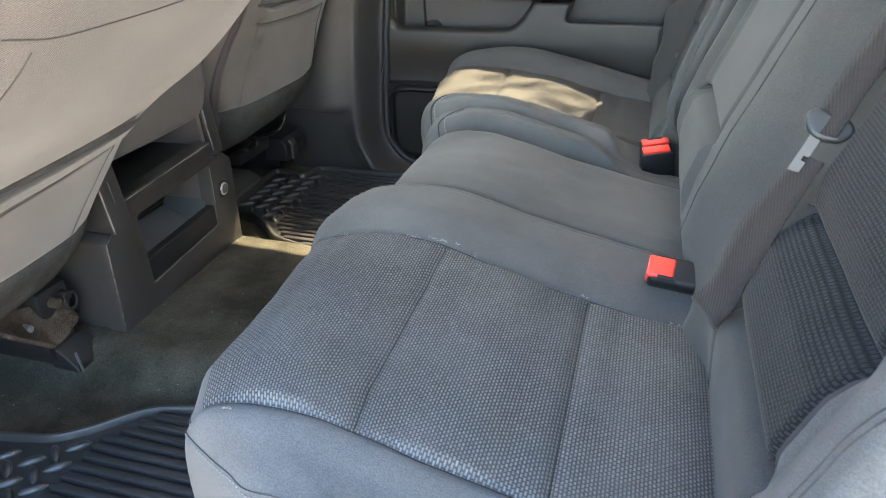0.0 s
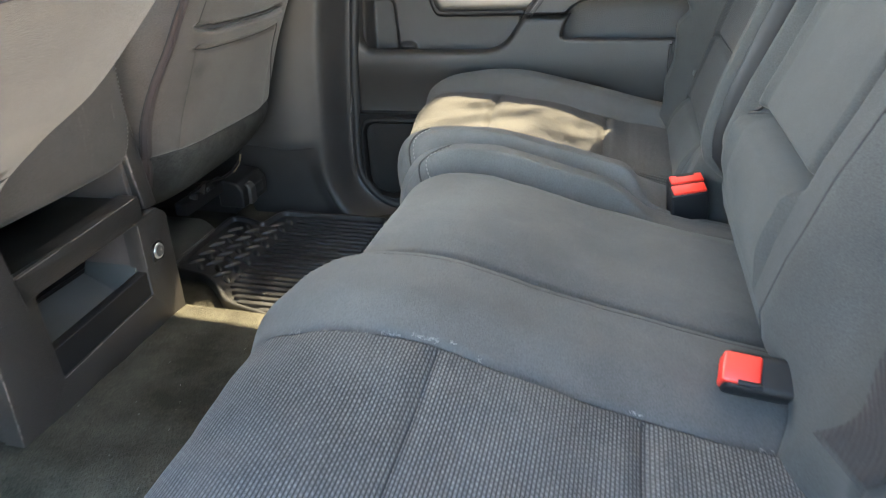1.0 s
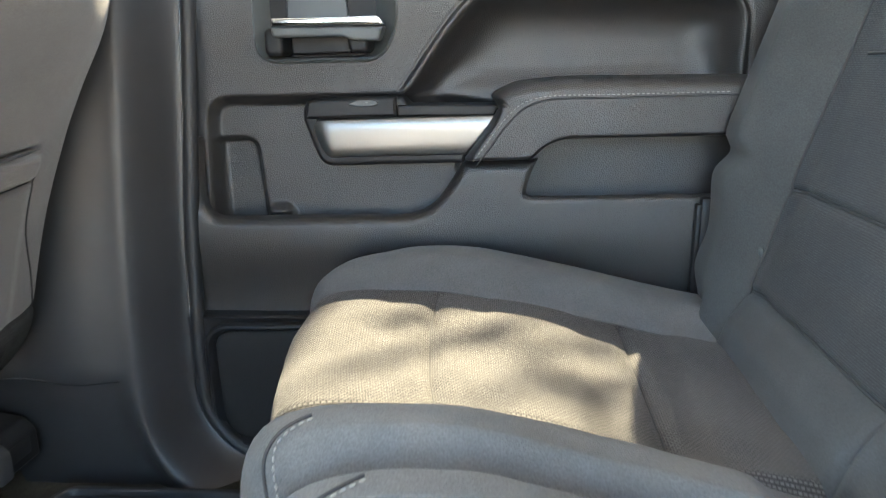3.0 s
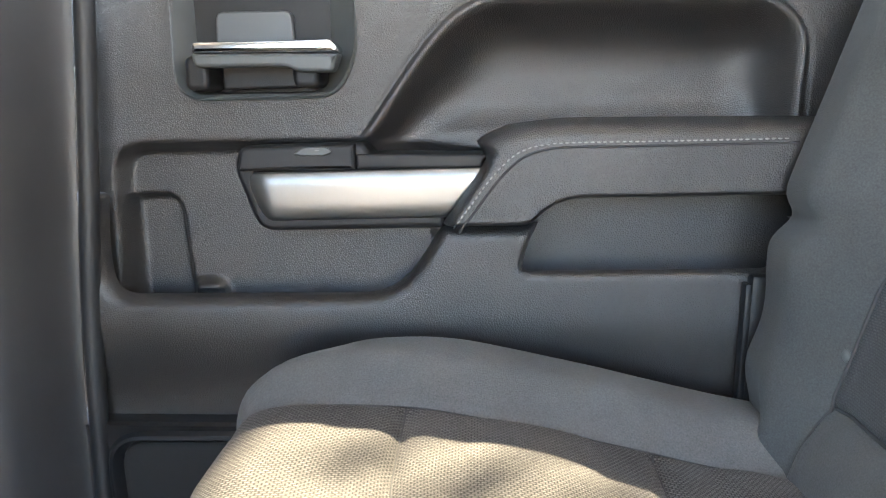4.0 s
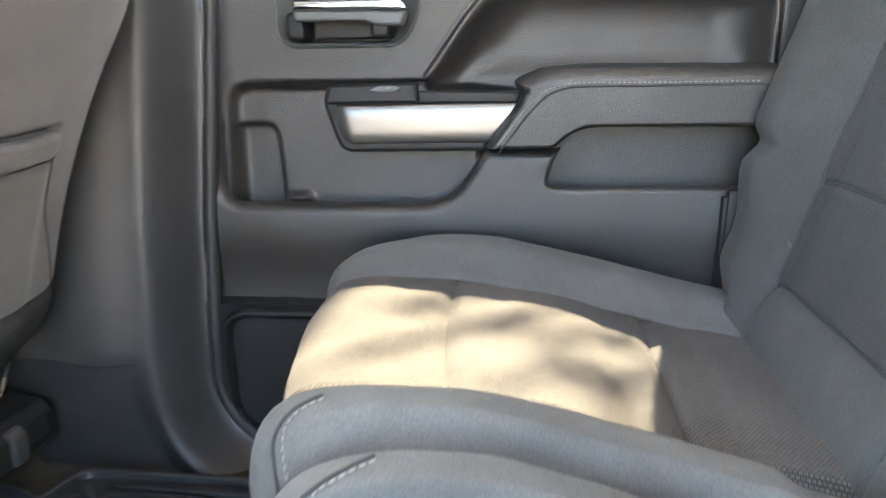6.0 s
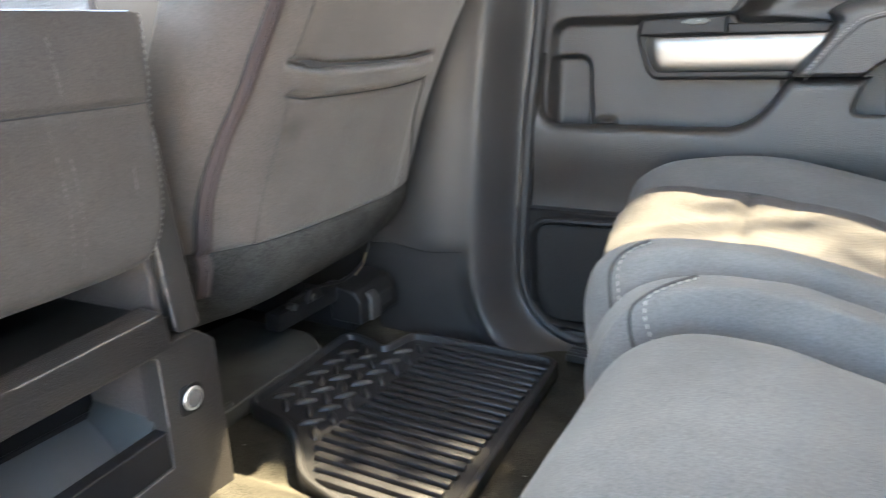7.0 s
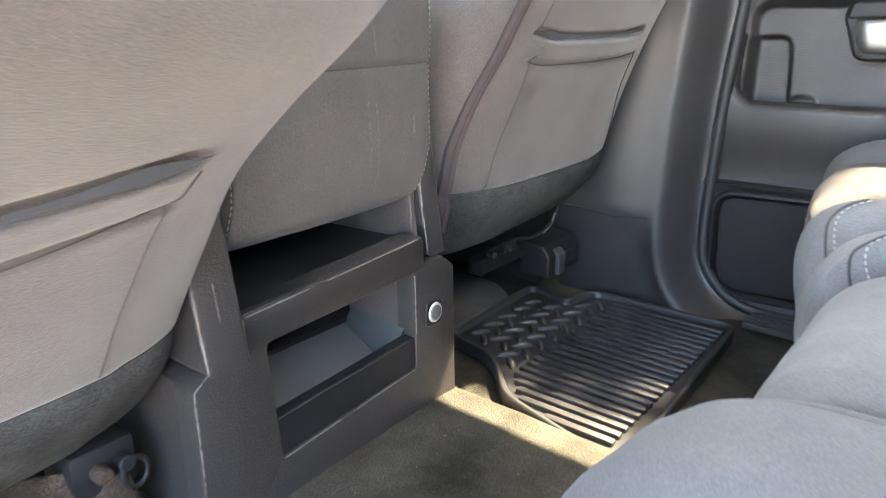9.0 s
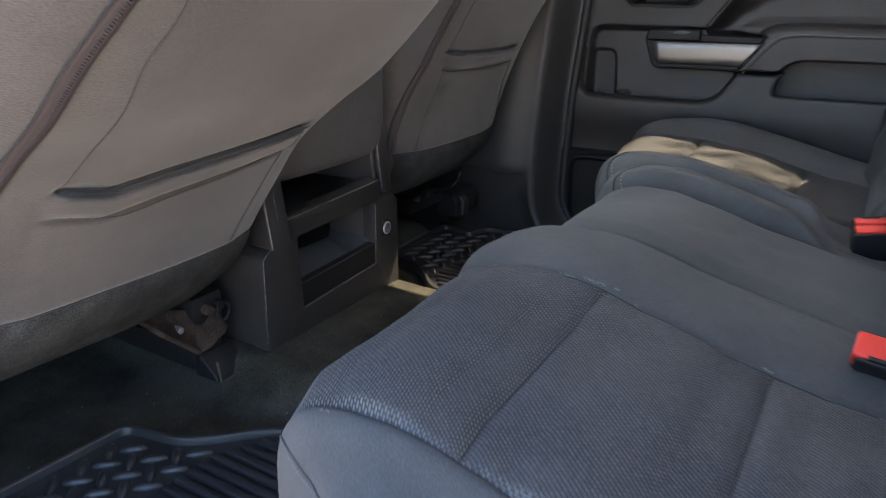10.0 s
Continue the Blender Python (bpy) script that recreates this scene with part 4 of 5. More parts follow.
# ---------------------------------------------------------------- console between the front seats
con = thing("centre_console", "black plastic rear face of the front centre console with open cubby", "console")
FACE = rounded([(0.957, 0.0), (0.956, 0.214), (0.974, 0.2275), (1.0155, 0.2275), (1.0155, 0.2690), (1.2830, 0.2845), (1.2870, 0.2475), (1.3210, 0.2490), (1.3450, 0.2310), (1.3520, 0.0)],
               [0, 0.006, 0.006, 0.004, 0.005, 0.006, 0.003, 0.004, 0.006, 0], 5)
HOLE = rounded([(1.0420, 0.2310), (1.0520, 0.0930), (1.2700, 0.1100), (1.2680, 0.2400)], [0.006, 0.004, 0.004, 0.008], 5)


def plate_bm(outer, hole, front, back, soft):
    """A plate across x with a hole through it, rims rounded by soft metres."""
    bm = bmesh.new()

    def ring(pts, x):
        return [bm.verts.new((x, y, z)) for y, z in pts]

    def band(a, b):
        for i in range(len(a)):
            j = (i + 1) % len(a)
            bm.faces.new((a[i], a[j], b[j], b[i]))
    rims = []
    for pts, way in ((outer, -1), (hole, 1)):
        rows = [ring(swell(pts, way * soft), front), ring(swell(pts, way * soft * 0.3), front - soft * 0.3), ring(pts, front - soft), ring(pts, back)]
        for a, b in zip(rows, rows[1:]):
            band(a, b)
        rims.append(rows[0])
    both = rims[0] + rims[1]
    for tri in tessellate_polygon([[Vector((v.co.y, v.co.z, 0)) for v in r] for r in rims]):
        if len(set(tri)) == 3:
            bm.faces.new([both[i] for i in tri])
    return bm


part("face_plate", plate_bm(FACE, HOLE, -0.634, -0.665, 0.003), M_PLASTIC, con, "one-piece black grained plastic face")
part("left_body", prism_bm([(0.960, 0.0), (1.035, 0.0), (1.035, 0.2255), (0.976, 0.2255), (0.960, 0.212)], "x", -1.2, -0.660, 0.004), M_PLASTIC, con)
part("right_body", prism_bm([(1.283, 0.0), (1.350, 0.0), (1.343, 0.229), (1.32, 0.246), (1.283, 0.246)], "x", -1.2, -0.660, 0.004), M_PLASTIC, con)
part("cubby_roof", prism_bm([(1.03, 0.2350), (1.285, 0.2420), (1.285, 0.255), (1.03, 0.25)], "x", -0.78, -0.660, 0.001), M_BLACK, con)
part("cubby_back", box_bm(-0.80, -0.755, 1.03, 1.285, 0.08, 0.245, 0.001), M_BLACK, con)
part("cubby_side", box_bm(-0.76, -0.662, 1.030, 1.041, 0.09, 0.24, 0.001), M_BLACK, con)
part("cubby_side", prism_bm([(-0.76, 0.09), (-0.662, 0.09), (-0.662, 0.243), (-0.76, 0.243)], "y", 1.271, 1.283, 0.001), M_CUBBY, con, "grained brownish-grey cubby wall")
part("cubby_tray", prism_bm([(-0.752, 0.146), (-0.655, 0.120), (-0.655, 0.1), (-0.752, 0.1)], "y", 1.042, 1.271, 0.001), M_TRAY, con, "smooth grey tray at the bottom of the cubby")
part("tray_end", prism_bm([(1.236, 0.12), (1.2712, 0.12), (1.2712, 0.162)], "x", -0.753, -0.6555, 0.001), M_GREYP, con, "sloped dark end of the tray")
part("tray_rim", box_bm(-0.7545, -0.7505, 1.042, 1.271, 0.1455, 0.1515, 0.001), M_BLACK, con)
part("bin_front", prism_bm(rounded([(1.0485, 0.0935), (1.0455, 0.1410), (1.2690, 0.1535), (1.2705, 0.1105)], 0.002), "x", -0.655, -0.6370, 0.002), M_BLACK, con, "black bin front below the cubby")
part("deck", prism_bm([(-0.639, 0.2500), (-0.639, 0.2745), (-0.66, 0.2735), (-0.95, 0.262), (-0.95, 0.2500)], "y", 1.0185, 1.2915, 0.001), M_DECK, con, "smooth black shelf above the cubby")
for i, pts in enumerate(([(-0.6345, 1.020, 0.2672), (-0.6345, 1.278, 0.2822)], [(-0.6350, 0.9585, 0.05), (-0.6350, 0.9580, 0.2125)], [(-0.6350, 0.9580, 0.2125), (-0.6350, 0.9745, 0.2255), (-0.6350, 1.0155, 0.2262)],
                         [(-0.6350, 1.0155, 0.2262), (-0.6348, 1.0170, 0.2660)], [(-0.6352, 1.2705, 0.158), (-0.6352, 1.2685, 0.2370)], [(-0.6352, 1.053, 0.0925), (-0.6352, 1.270, 0.1095)])):
    worn_edge(pts, 0.0013, con, i, 0.96)
part("left_upright", prism_bm([(-0.615, 0.231), (-0.68, 0.231), (-0.72, 0.40), (-0.645, 0.40)], "y", 0.962, 1.010, 0.006), M_PLASTIC, con)
part("left_upright_top", prism_bm([(-0.642, 0.402), (-0.72, 0.402), (-0.80, 0.58), (-0.70, 0.58)], "y", 0.964, 1.006, 0.008), M_PLASTIC, con)
worn_edge([(-0.6165, 0.985, 0.236), (-0.6445, 0.985, 0.395)], 0.0012, con, 11, 0.7)
worn_edge([(-0.6180, 0.9645, 0.236), (-0.6460, 0.9645, 0.395)], 0.0018, con, 12, 0.9)
part("right_upright", prism_bm([(-0.640, 0.251), (-0.71, 0.251), (-0.74, 0.46), (-0.67, 0.46)], "y", 1.300, 1.336, 0.007), M_PLASTIC, con)
worn_edge([(-0.6422, 1.3015, 0.258), (-0.6652, 1.3015, 0.425)], 0.0014, con, 13, 0.8)
part("shelf_back", box_bm(-1.0, -0.9, 0.98, 1.36, 0.25, 0.6, 0.01), M_BLACK, con)
# Right shelf wall takes the paler cubby plastic, painting the light on it.
part("shelf_side", prism_bm([(-0.9, 0.262), (-0.655, 0.272), (-0.69, 0.6), (-0.9, 0.6)], "y", 1.290, 1.300, 0.003), M_CUBBY, con, "brownish-grey inner wall, colour raised for the light on it")
part("shelf_side", box_bm(-0.9, -0.68, 0.995, 1.015, 0.262, 0.6, 0.004), M_BLACK, con)
outlet = part("power_outlet", prism_bm([(1.3035 + 0.0130 * math.cos(t), 0.1775 + 0.0135 * math.sin(t)) for t in np.linspace(0, 2 * math.pi, 25)[:-1]], "x", -0.645, -0.6300, 0.002), M_ALU, con, "small round silver power outlet cap")
part("outlet_face", prism_bm([(1.3035 + 0.0095 * math.cos(t), 0.1775 + 0.0100 * math.sin(t)) for t in np.linspace(0, 2 * math.pi, 25)[:-1]], "x", -0.634, -0.6292, 0.0008), M_SCUFF, outlet, "dulled centre of the cap")
part("outlet_ring", prism_bm(rounded([(1.286, 0.161), (1.316, 0.159), (1.320, 0.187), (1.310, 0.195), (1.288, 0.195)], 0.006), "x", -0.645, -0.6322, 0.0015), M_BLACK, con)
pad = thing("centre_seat_back", "folded centre seat back in grey cloth with pale edge stitching", "car seat", "front seats")


def pad_fn(y, k):
    """y: 0 to 1 across, from one side to the other; k: 0 to 1 up."""
    z = 0.312 + k * 0.258
    y0 = float(np.interp(k, [0, 0.07, 0.14, 0.23, 0.33, 0.46, 0.58, 0.68, 1], [1.004, 1.010, 1.017, 1.022, 1.022, 1.019, 1.013, 1.005, 0.984]))
    y1 = float(np.interp(k, [0, 0.08, 0.17, 0.3, 0.6, 1], [1.284, 1.302, 1.316, 1.322, 1.320, 1.324]))
    t = abs(2 * y - 1)
    roll = 0.022 * (1 - (1 - min(t / 0.93, 1) ** 9) ** (1 / 9)) + 0.20 * max(0, (t - 0.93) / 0.07)
    wide_y = y0 + (y1 - y0) * (y if t < 0.93 else (0.5 + math.copysign(0.465, y - 0.5)))
    x = -0.654 - 0.05 * max(0, 1 - k / 0.12) ** 2.2 - roll + dip(z, 0.488, 0.0025, 0.004) + 0.012 * math.sin(k * 2.2)
    x += 0.0025 * noise.noise((y * 5, z * 14, 3)) + 0.004 * math.sin(y * 3.1) * (1 - k)
    return x, wide_y + 0.007 * (y - 0.5), z


sheet("cushion", pad_fn, [0.5 - 0.5 * math.cos(math.pi * i / 110) for i in range(111)], steps(0, 1, 0.013), M_PAD, pad)
part("core", box_bm(-0.95, -0.71, 1.04, 1.295, 0.345, 0.555, 0.02), M_BLACK, pad)

# ---------------------------------------------------------------- floor mats
def floor_mat(name, m):
    t = thing(name, "black rubber floor mat with diamond plate and ribs", "floor mat", "floor mats")
    outline = rounded([(-0.790, 1.548), (-0.800, 1.822), (-0.750, 1.812), (-0.705, 1.790), (-0.690, 1.872), (-0.42, 1.880), (-0.396, 1.392), (-0.47, 1.395), (-0.60, 1.432), (-0.660, 1.50), (-0.70, 1.530)],
                      [0.02, 0.028, 0.02, 0.025, 0.022, 0.025, 0.025, 0.02, 0.03, 0.03, 0.02])
    part("base", prism_bm(outline, "z", -0.010, 0.004, 0.002), M_MAT, t)
    rim = bmesh.new()
    rows = [[rim.verts.new((x, y, z)) for x, y in swell(outline, d)] for d, z in ((0.008, -0.008), (0.008, 0.013), (0.006, 0.015), (0.001, 0.015), (-0.001, 0.013), (-0.003, 0.004))]
    for lo, hi in zip(rows, rows[1:]):
        for i in range(len(outline)):
            j = (i + 1) % len(outline)
            rim.faces.new((lo[i], lo[j], hi[j], hi[i]))
    part("rim", rim, M_MAT, t, "raised rim round the mat")
    for y in np.arange(1.42, 1.860, 0.0205):
        x0 = float(np.interp(y, [1.39, 1.44, 1.50, 1.52], [-0.45, -0.585, -0.632, -0.635]))
        part("rib", box_bm(x0, -0.425, y - 0.0066, y + 0.0066, 0.0, 0.0115, 0.003, segs=2), M_MAT, t)
    for a in range(-12, 13):
        for b in range(-12, 13):
            x, y = -0.722 + (a - b) * 0.0218, 1.68 + (a + b) * 0.0218
            if x > -0.655 or poly_sd(np.array([x]), np.array([y]), outline)[0] > -0.016:
                continue
            bm = bmesh.new()
            bmesh.ops.create_icosphere(bm, subdivisions=2, radius=1)
            bmesh.ops.transform(bm, matrix=pose(x, y, 0.004, 0, 0, 90 * ((a + b) % 2) + 45) @ Matrix.Diagonal((0.0200, 0.0072, 0.0075, 1)), verts=bm.verts)
            part("diamond", bm, M_MAT, t)
    t.matrix_basis = m
    return t


mat_far = floor_mat("floor_mat", Matrix.Identity(4))
copy_thing(mat_far, Matrix.Translation((0.10, 2.33 - 0.07, 0)) @ Matrix.Diagonal((1, -1, 1, 1)))


# ---------------------------------------------------------------- belts and buckles
def buckle(lying, m, slot=True):
    t = thing("seat_belt_buckle", "black seat belt buckle lying on the cushion, red release button" if lying else "black upright seat belt buckle with wide red button", "buckle", "seat belt buckles")
    if lying:
        part("housing", prism_bm(rounded([(-0.023, -0.018), (0.030, -0.018), (0.062, -0.012), (0.062, 0.012), (0.030, 0.018), (-0.023, 0.018)], 0.006), "z", -0.03, 0.0, 0.006), M_BLACK, t)
        part("button", box_bm(-0.0255, 0.007, -0.0140, 0.0140, -0.026, 0.0030, 0.003, segs=3), M_RED, t, "red release button")
        part("slot", box_bm(-0.012, 0.009, -0.0150, -0.0105, -0.02, 0.0042, 0.001), M_BLACK, t)
    else:
        part("housing", box_bm(-0.030, 0.030, -0.0150, 0.0150, -0.08, 0.0, 0.004, segs=3), M_BLACK, t)
        part("button", box_bm(-0.0265, 0.0265, -0.0125, 0.0105, -0.006, 0.004, 0.002), M_RED, t, "red release button")
        if slot:
            part("tongue_slot", prism_bm(rounded([(-0.013, 0.004), (0.013, 0.004), (0.018, 0.012), (-0.018, 0.012)], 0.002), "z", -0.004, 0.0046, 0.0006), M_BLACK, t)
    t.matrix_basis = m
    return t


buckle(True, pose(0.232, 0.925, 0.318, 42, 4, -4))
buckle(False, pose(0.206, 1.441, 0.311, 10, -9, 11) @ Matrix.Scale(0.9, 4))
buckle(False, pose(0.209, 1.412, 0.306, 14, -9, 11) @ Matrix.Scale(0.9, 4), False)


def ribbon(name, centre, across, material, parent, thick=0.0016):
    n = len(centre)

    def fn(i, k):
        c, w = Vector(centre[int(i)]), Vector(across[int(i)])
        return c + w * k
    return sheet(name, fn, range(n), [-1, -0.5, 0, 0.5, 1], material, parent, "", thick)


def resample(pts, n):
    pos = [Vector(p) for p in pts]
    d = [0.0]
    for a, b in zip(pos, pos[1:]):
        d.append(d[-1] + (b - a).length)
    return [Vector([curve_at(d, [p[k] for p in pos], s) for k in range(3)]) for s in np.linspace(0, d[-1], n)]


belt = thing("seat_belt", "grey woven lap and shoulder belt with latch plate", "seat belt")
mid = resample([(0.262, 0.785, 0.345), (0.274, 0.755, 0.389), (0.284, 0.773, 0.413), (0.298, 0.778, 0.453), (0.316, 0.778, 0.499), (0.326, 0.772, 0.526)], 24)
acr = resample([(0.012, -0.02, -0.006), (0.011, -0.02, -0.003), (0.009, -0.021, -0.003), (0.010, -0.022, -0.005), (0.010, -0.020, -0.002), (0.007, -0.016, 0.001)], 24)
ribbon("lap_webbing", mid, acr, M_WEB, belt)
mid = resample([(0.331, 0.782, 0.545), (0.338, 0.79, 0.557), (0.351, 0.796, 0.591), (0.364, 0.79, 0.625), (0.40, 0.80, 0.72), (0.49, 0.83, 0.95)], 24)
acr = resample([(0.009, -0.015, 0.002), (0.009, -0.016, 0.002), (0.008, -0.02, -0.004), (0.005, -0.022, -0.012), (0.005, -0.022, -0.012), (0.005, -0.022, -0.012)], 24)
ribbon("shoulder_webbing", mid, acr, M_WEB, belt)
U, V, N = Vector((-0.399, -0.472, -0.786)), Vector((0.908, -0.323, -0.267)), Vector((-0.128, -0.821, 0.557))
latch = Matrix.Translation((0.329, 0.794, 0.553)) @ Matrix((U, V, N)).transposed().to_4x4()
bm = prism_bm(rounded([(-0.002, -0.0135), (-0.012, -0.006), (-0.009, 0.006), (-0.0126, 0.022), (-0.003, 0.033), (0.0115, 0.025), (0.0165, 0.005), (0.011, -0.006)], 0.006), "z", -0.007, 0.005, 0.004)
bmesh.ops.transform(bm, matrix=latch, verts=bm.verts)
part("latch_grip", bm, M_GRIP, belt, "grey plastic latch grip")
bm = prism_bm(rounded([(0.012, 0.000), (0.012, 0.010), (0.0335, 0.0095), (0.0335, 0.0045), (0.0385, 0.0045), (0.0385, 0.0092), (0.049, 0.0085), (0.0505, -0.0015), (0.040, -0.001)], 0.001), "z", -0.001, 0.0012, 0.0006)
bmesh.ops.transform(bm, matrix=latch, verts=bm.verts)
part("latch_plate", bm, M_LATCH, belt, "steel latch tongue")

# ---------------------------------------------------------------- seams of the rear seats
def on_bench(y, s, lift=0.0008):
    x, y, z = bench_fn(y, s)
    nx, nz = prof_normal(s)
    return (x + nx * lift, y, z + nz * lift)


def bench_line(pairs, n=60, lift=0.0008):
    ys, ss = [p[0] for p in pairs], [p[1] for p in pairs]
    k = np.linspace(0, len(pairs) - 1, n)
    i = list(range(len(pairs)))
    return [on_bench(curve_at(i, ys, t), curve_at(i, ss, t), lift) for t in k]


for parent, a, b, cross in ((wide, 0.541, 0.885, CROSS_NEAR), (narrow, 1.53, 1.842, CROSS_FAR)):
    for x in cross:
        tube("cross_seam", bench_line([(a + 0.003, s_of_x(x)), (b - 0.003, s_of_x(x))], 40, 0.0001), 0.0008, M_THREAD_DARK, parent)
    for y in (a, b):
        tube("side_seam", bench_line([(y, S_IN), (y, s_of_x(-0.05)), (y, s_of_x(0.272))], 50, 0.0002), 0.0009, M_THREAD_DARK, parent)
tube("ridge_seam", bench_line([(1.035, PD[4]), (1.035, s_of_x(0.3))], 60, 0.0003), 0.0011, M_THREAD_DARK, wide)
# stitched front corners
for pairs in ([(1.452, PD[6] - 0.012), (1.443, PD[5] + 0.012), (1.428, PD[5] - 0.012), (1.417, PD[4] + 0.004)],
              [(1.388, PD[6] - 0.004), (1.374, PD[5] + 0.012), (1.362, PD[5] - 0.014), (1.357, PD[4] - 0.01), (1.356, PD[3])]):
    tube("corner_seam", bench_line(pairs, 40), 0.0014, M_THREAD_DARK, narrow)
    stitches("corner_stitching", bench_line([(y - 0.0055, s) for y, s in pairs], 50, 0.0014), 0.0046, 0.0018, 0.0011, M_THREAD, narrow)
edge = [(0.556, S_IN - 0.030), (0.540, S_IN - 0.030), (0.516, S_IN - 0.026), (0.490, S_IN - 0.012), (0.470, S_IN + 0.01), (0.455, s_of_x(-0.10)), (0.447, s_of_x(0.0)), (0.443, s_of_x(0.1)), (0.442, s_of_x(0.25))]
tube("edge_seam", bench_line(edge, 70), 0.0006, M_SEAM, wide)
stitches("edge_stitching", bench_line([(y - 0.005, s - 0.003) for y, s in edge], 80), 0.0042, 0.0013, 0.0006, M_THREAD, wide)


def fray(y, s, length, seed):
    """Loose pale threads along a worn seam."""
    rnd = random.Random(seed)
    bm = bmesh.new()
    for _ in range(int(length * 1700)):
        t = rnd.uniform(-length / 2, length / 2)
        one = bmesh.new()
        bmesh.ops.create_icosphere(one, subdivisions=1, radius=1)
        p = Vector(on_bench(y + rnd.gauss(0, 0.0008), s + t, rnd.uniform(0, 0.0012)))
        bmesh.ops.transform(one, matrix=Matrix.Translation(p) @ pose(0, 0, 0, rnd.uniform(-20, 20), rnd.uniform(-10, 20), rnd.uniform(-60, 60)) @ Matrix.Diagonal((rnd.uniform(0.0006, 0.002), 0.0003, 0.0003, 1)), verts=one.verts)
        join(bm, one)
    return tagged(part("frayed_thread", bm, M_THREAD, wide, "loose white threads on the worn seam"), kind="stuff")


for i, (x, l, y) in enumerate(((-0.20, 0.012, 0.886), (-0.145, 0.05, 0.886), (-0.098, 0.02, 0.887), (-0.064, 0.028, 0.889), (-0.038, 0.008, 0.892), (-0.01, 0.006, 0.887), (0.135, 0.012, 0.888), (0.247, 0.012, 0.888), (-0.2, 0.01, 0.531))):
    fray(y, s_of_x(x), l, i)

# seams and folds of the backs
def on_back(fn, y, z, lift=0.0012):
    x, y, z = fn(y, z)
    return (x - lift, y, z)


def back_line(fn, pairs, n=50, lift=0.0012):
    i = list(range(len(pairs)))
    return [on_back(fn, curve_at(i, [p[0] for p in pairs], t), curve_at(i, [p[1] for p in pairs], t), lift) for t in np.linspace(0, len(pairs) - 1, n)]


for pairs in ([(0.53, 0.368), (0.775, 0.368)], [(0.53, 0.475), (0.785, 0.475)], [(0.78, 0.30), (0.78, 0.95)], [(0.525, 0.30), (0.525, 0.95)]):
    tube("back_seam", back_line(back_wide, pairs, 50, 0.0006), 0.0019, M_THREAD_DARK, wide)
for pairs in ([(1.535, 0.342), (1.84, 0.342)], [(1.535, 0.462), (1.842, 0.462)], [(1.842, 0.30), (1.842, 0.95)], [(1.53, 0.30), (1.53, 0.95)], [(1.535, 0.612), (1.82, 0.612)]):
    tube("back_seam", back_line(back_narrow, pairs, 50, 0.0006), 0.0018, M_THREAD_DARK, narrow)
for d in (0.0, 0.0075):
    tube("bolster_seam", back_line(back_wide, [(0.452 - d, 0.30), (0.450 - d, 0.40), (0.449 - d, 0.45), (0.449 - d, 0.476), (0.442 - d, 0.503), (0.43 - d, 0.53), (0.42 - d, 0.6), (0.42 - d, 0.9)], 80, 0.0), 0.0008, M_THREAD_DARK, wide)
# seams round the fold-down rest in the middle of the back
tube("rest_gap", back_line(back_wide, [(1.04, 0.95), (1.04, 0.55), (1.04, 0.46), (1.06, 0.452), (1.2, 0.452), (1.30, 0.452), (1.32, 0.46), (1.32, 0.6), (1.32, 0.95)], 120, 0.0006), 0.0024, M_THREAD_DARK, wide)
tube("back_seam", back_line(back_wide, [(1.0, 0.30), (0.985, 0.42), (0.98, 0.6), (0.98, 0.95)], 50, 0.0004), 0.0010, M_THREAD_DARK, wide)
# small fittings by the far seat
bm = bmesh.new()
bmesh.ops.create_uvsphere(bm, u_segments=16, v_segments=8, radius=1, matrix=pose(0.236, 1.848, 0.388) @ Matrix.Diagonal((0.004, 0.007, 0.007, 1)))
part("trim_button", bm, M_GREYP, narrow, "small grey trim button")
for dx in (0.0, 0.011):
    part("anchor_wire", box_bm(0.212 + dx, 0.216 + dx, 1.957, 1.961, 0.27, 0.325, 0.0015), M_STEEL, narrow, "thin steel anchor wire")
# Black plastic side, also darkening the shaded gap between the two backs.
sheet("back_inner_side", lambda u, v: (back_narrow(1.412, v)[0] + 0.012 + u, 1.399, v), [0.0, 0.03, 0.06, 0.12], steps(0.22, 0.95, 0.02), M_BLACK, narrow, "black plastic inner side of the backrest", 0.004)
guard = thing("belt_guide", "black plastic latch cover beside the seat back", "cover")
part("cover", box_bm(0.195, 0.26, 1.966, 1.985, 0.27, 0.43, 0.006), M_BLACK, guard)
part("lip", box_bm(0.19, 0.197, 1.968, 1.983, 0.29, 0.42, 0.002), M_BLACK, guard)
# Plastic side of the wide back, doubling as dark filler for that gap.
sheet("back_side_panel", lambda u, v: (back_wide(1.383, v)[0] + u, 1.384, v), [0.0, 0.03, 0.06, 0.12], steps(0.22, 0.95, 0.02), M_BLACK, wide, "black plastic side of the backrest", 0.004)

# ---------------------------------------------------------------- seams and zips of the front seats
def face_line(face, pairs, n=60, lift=0.001):
    i = list(range(len(pairs)))
    out = []
    for t in np.linspace(0, len(pairs) - 1, n):
        x, y, z = face(curve_at(i, [p[0] for p in pairs], t), curve_at(i, [p[1] for p in pairs], t))
        out.append((x + lift, y, z))
    return out


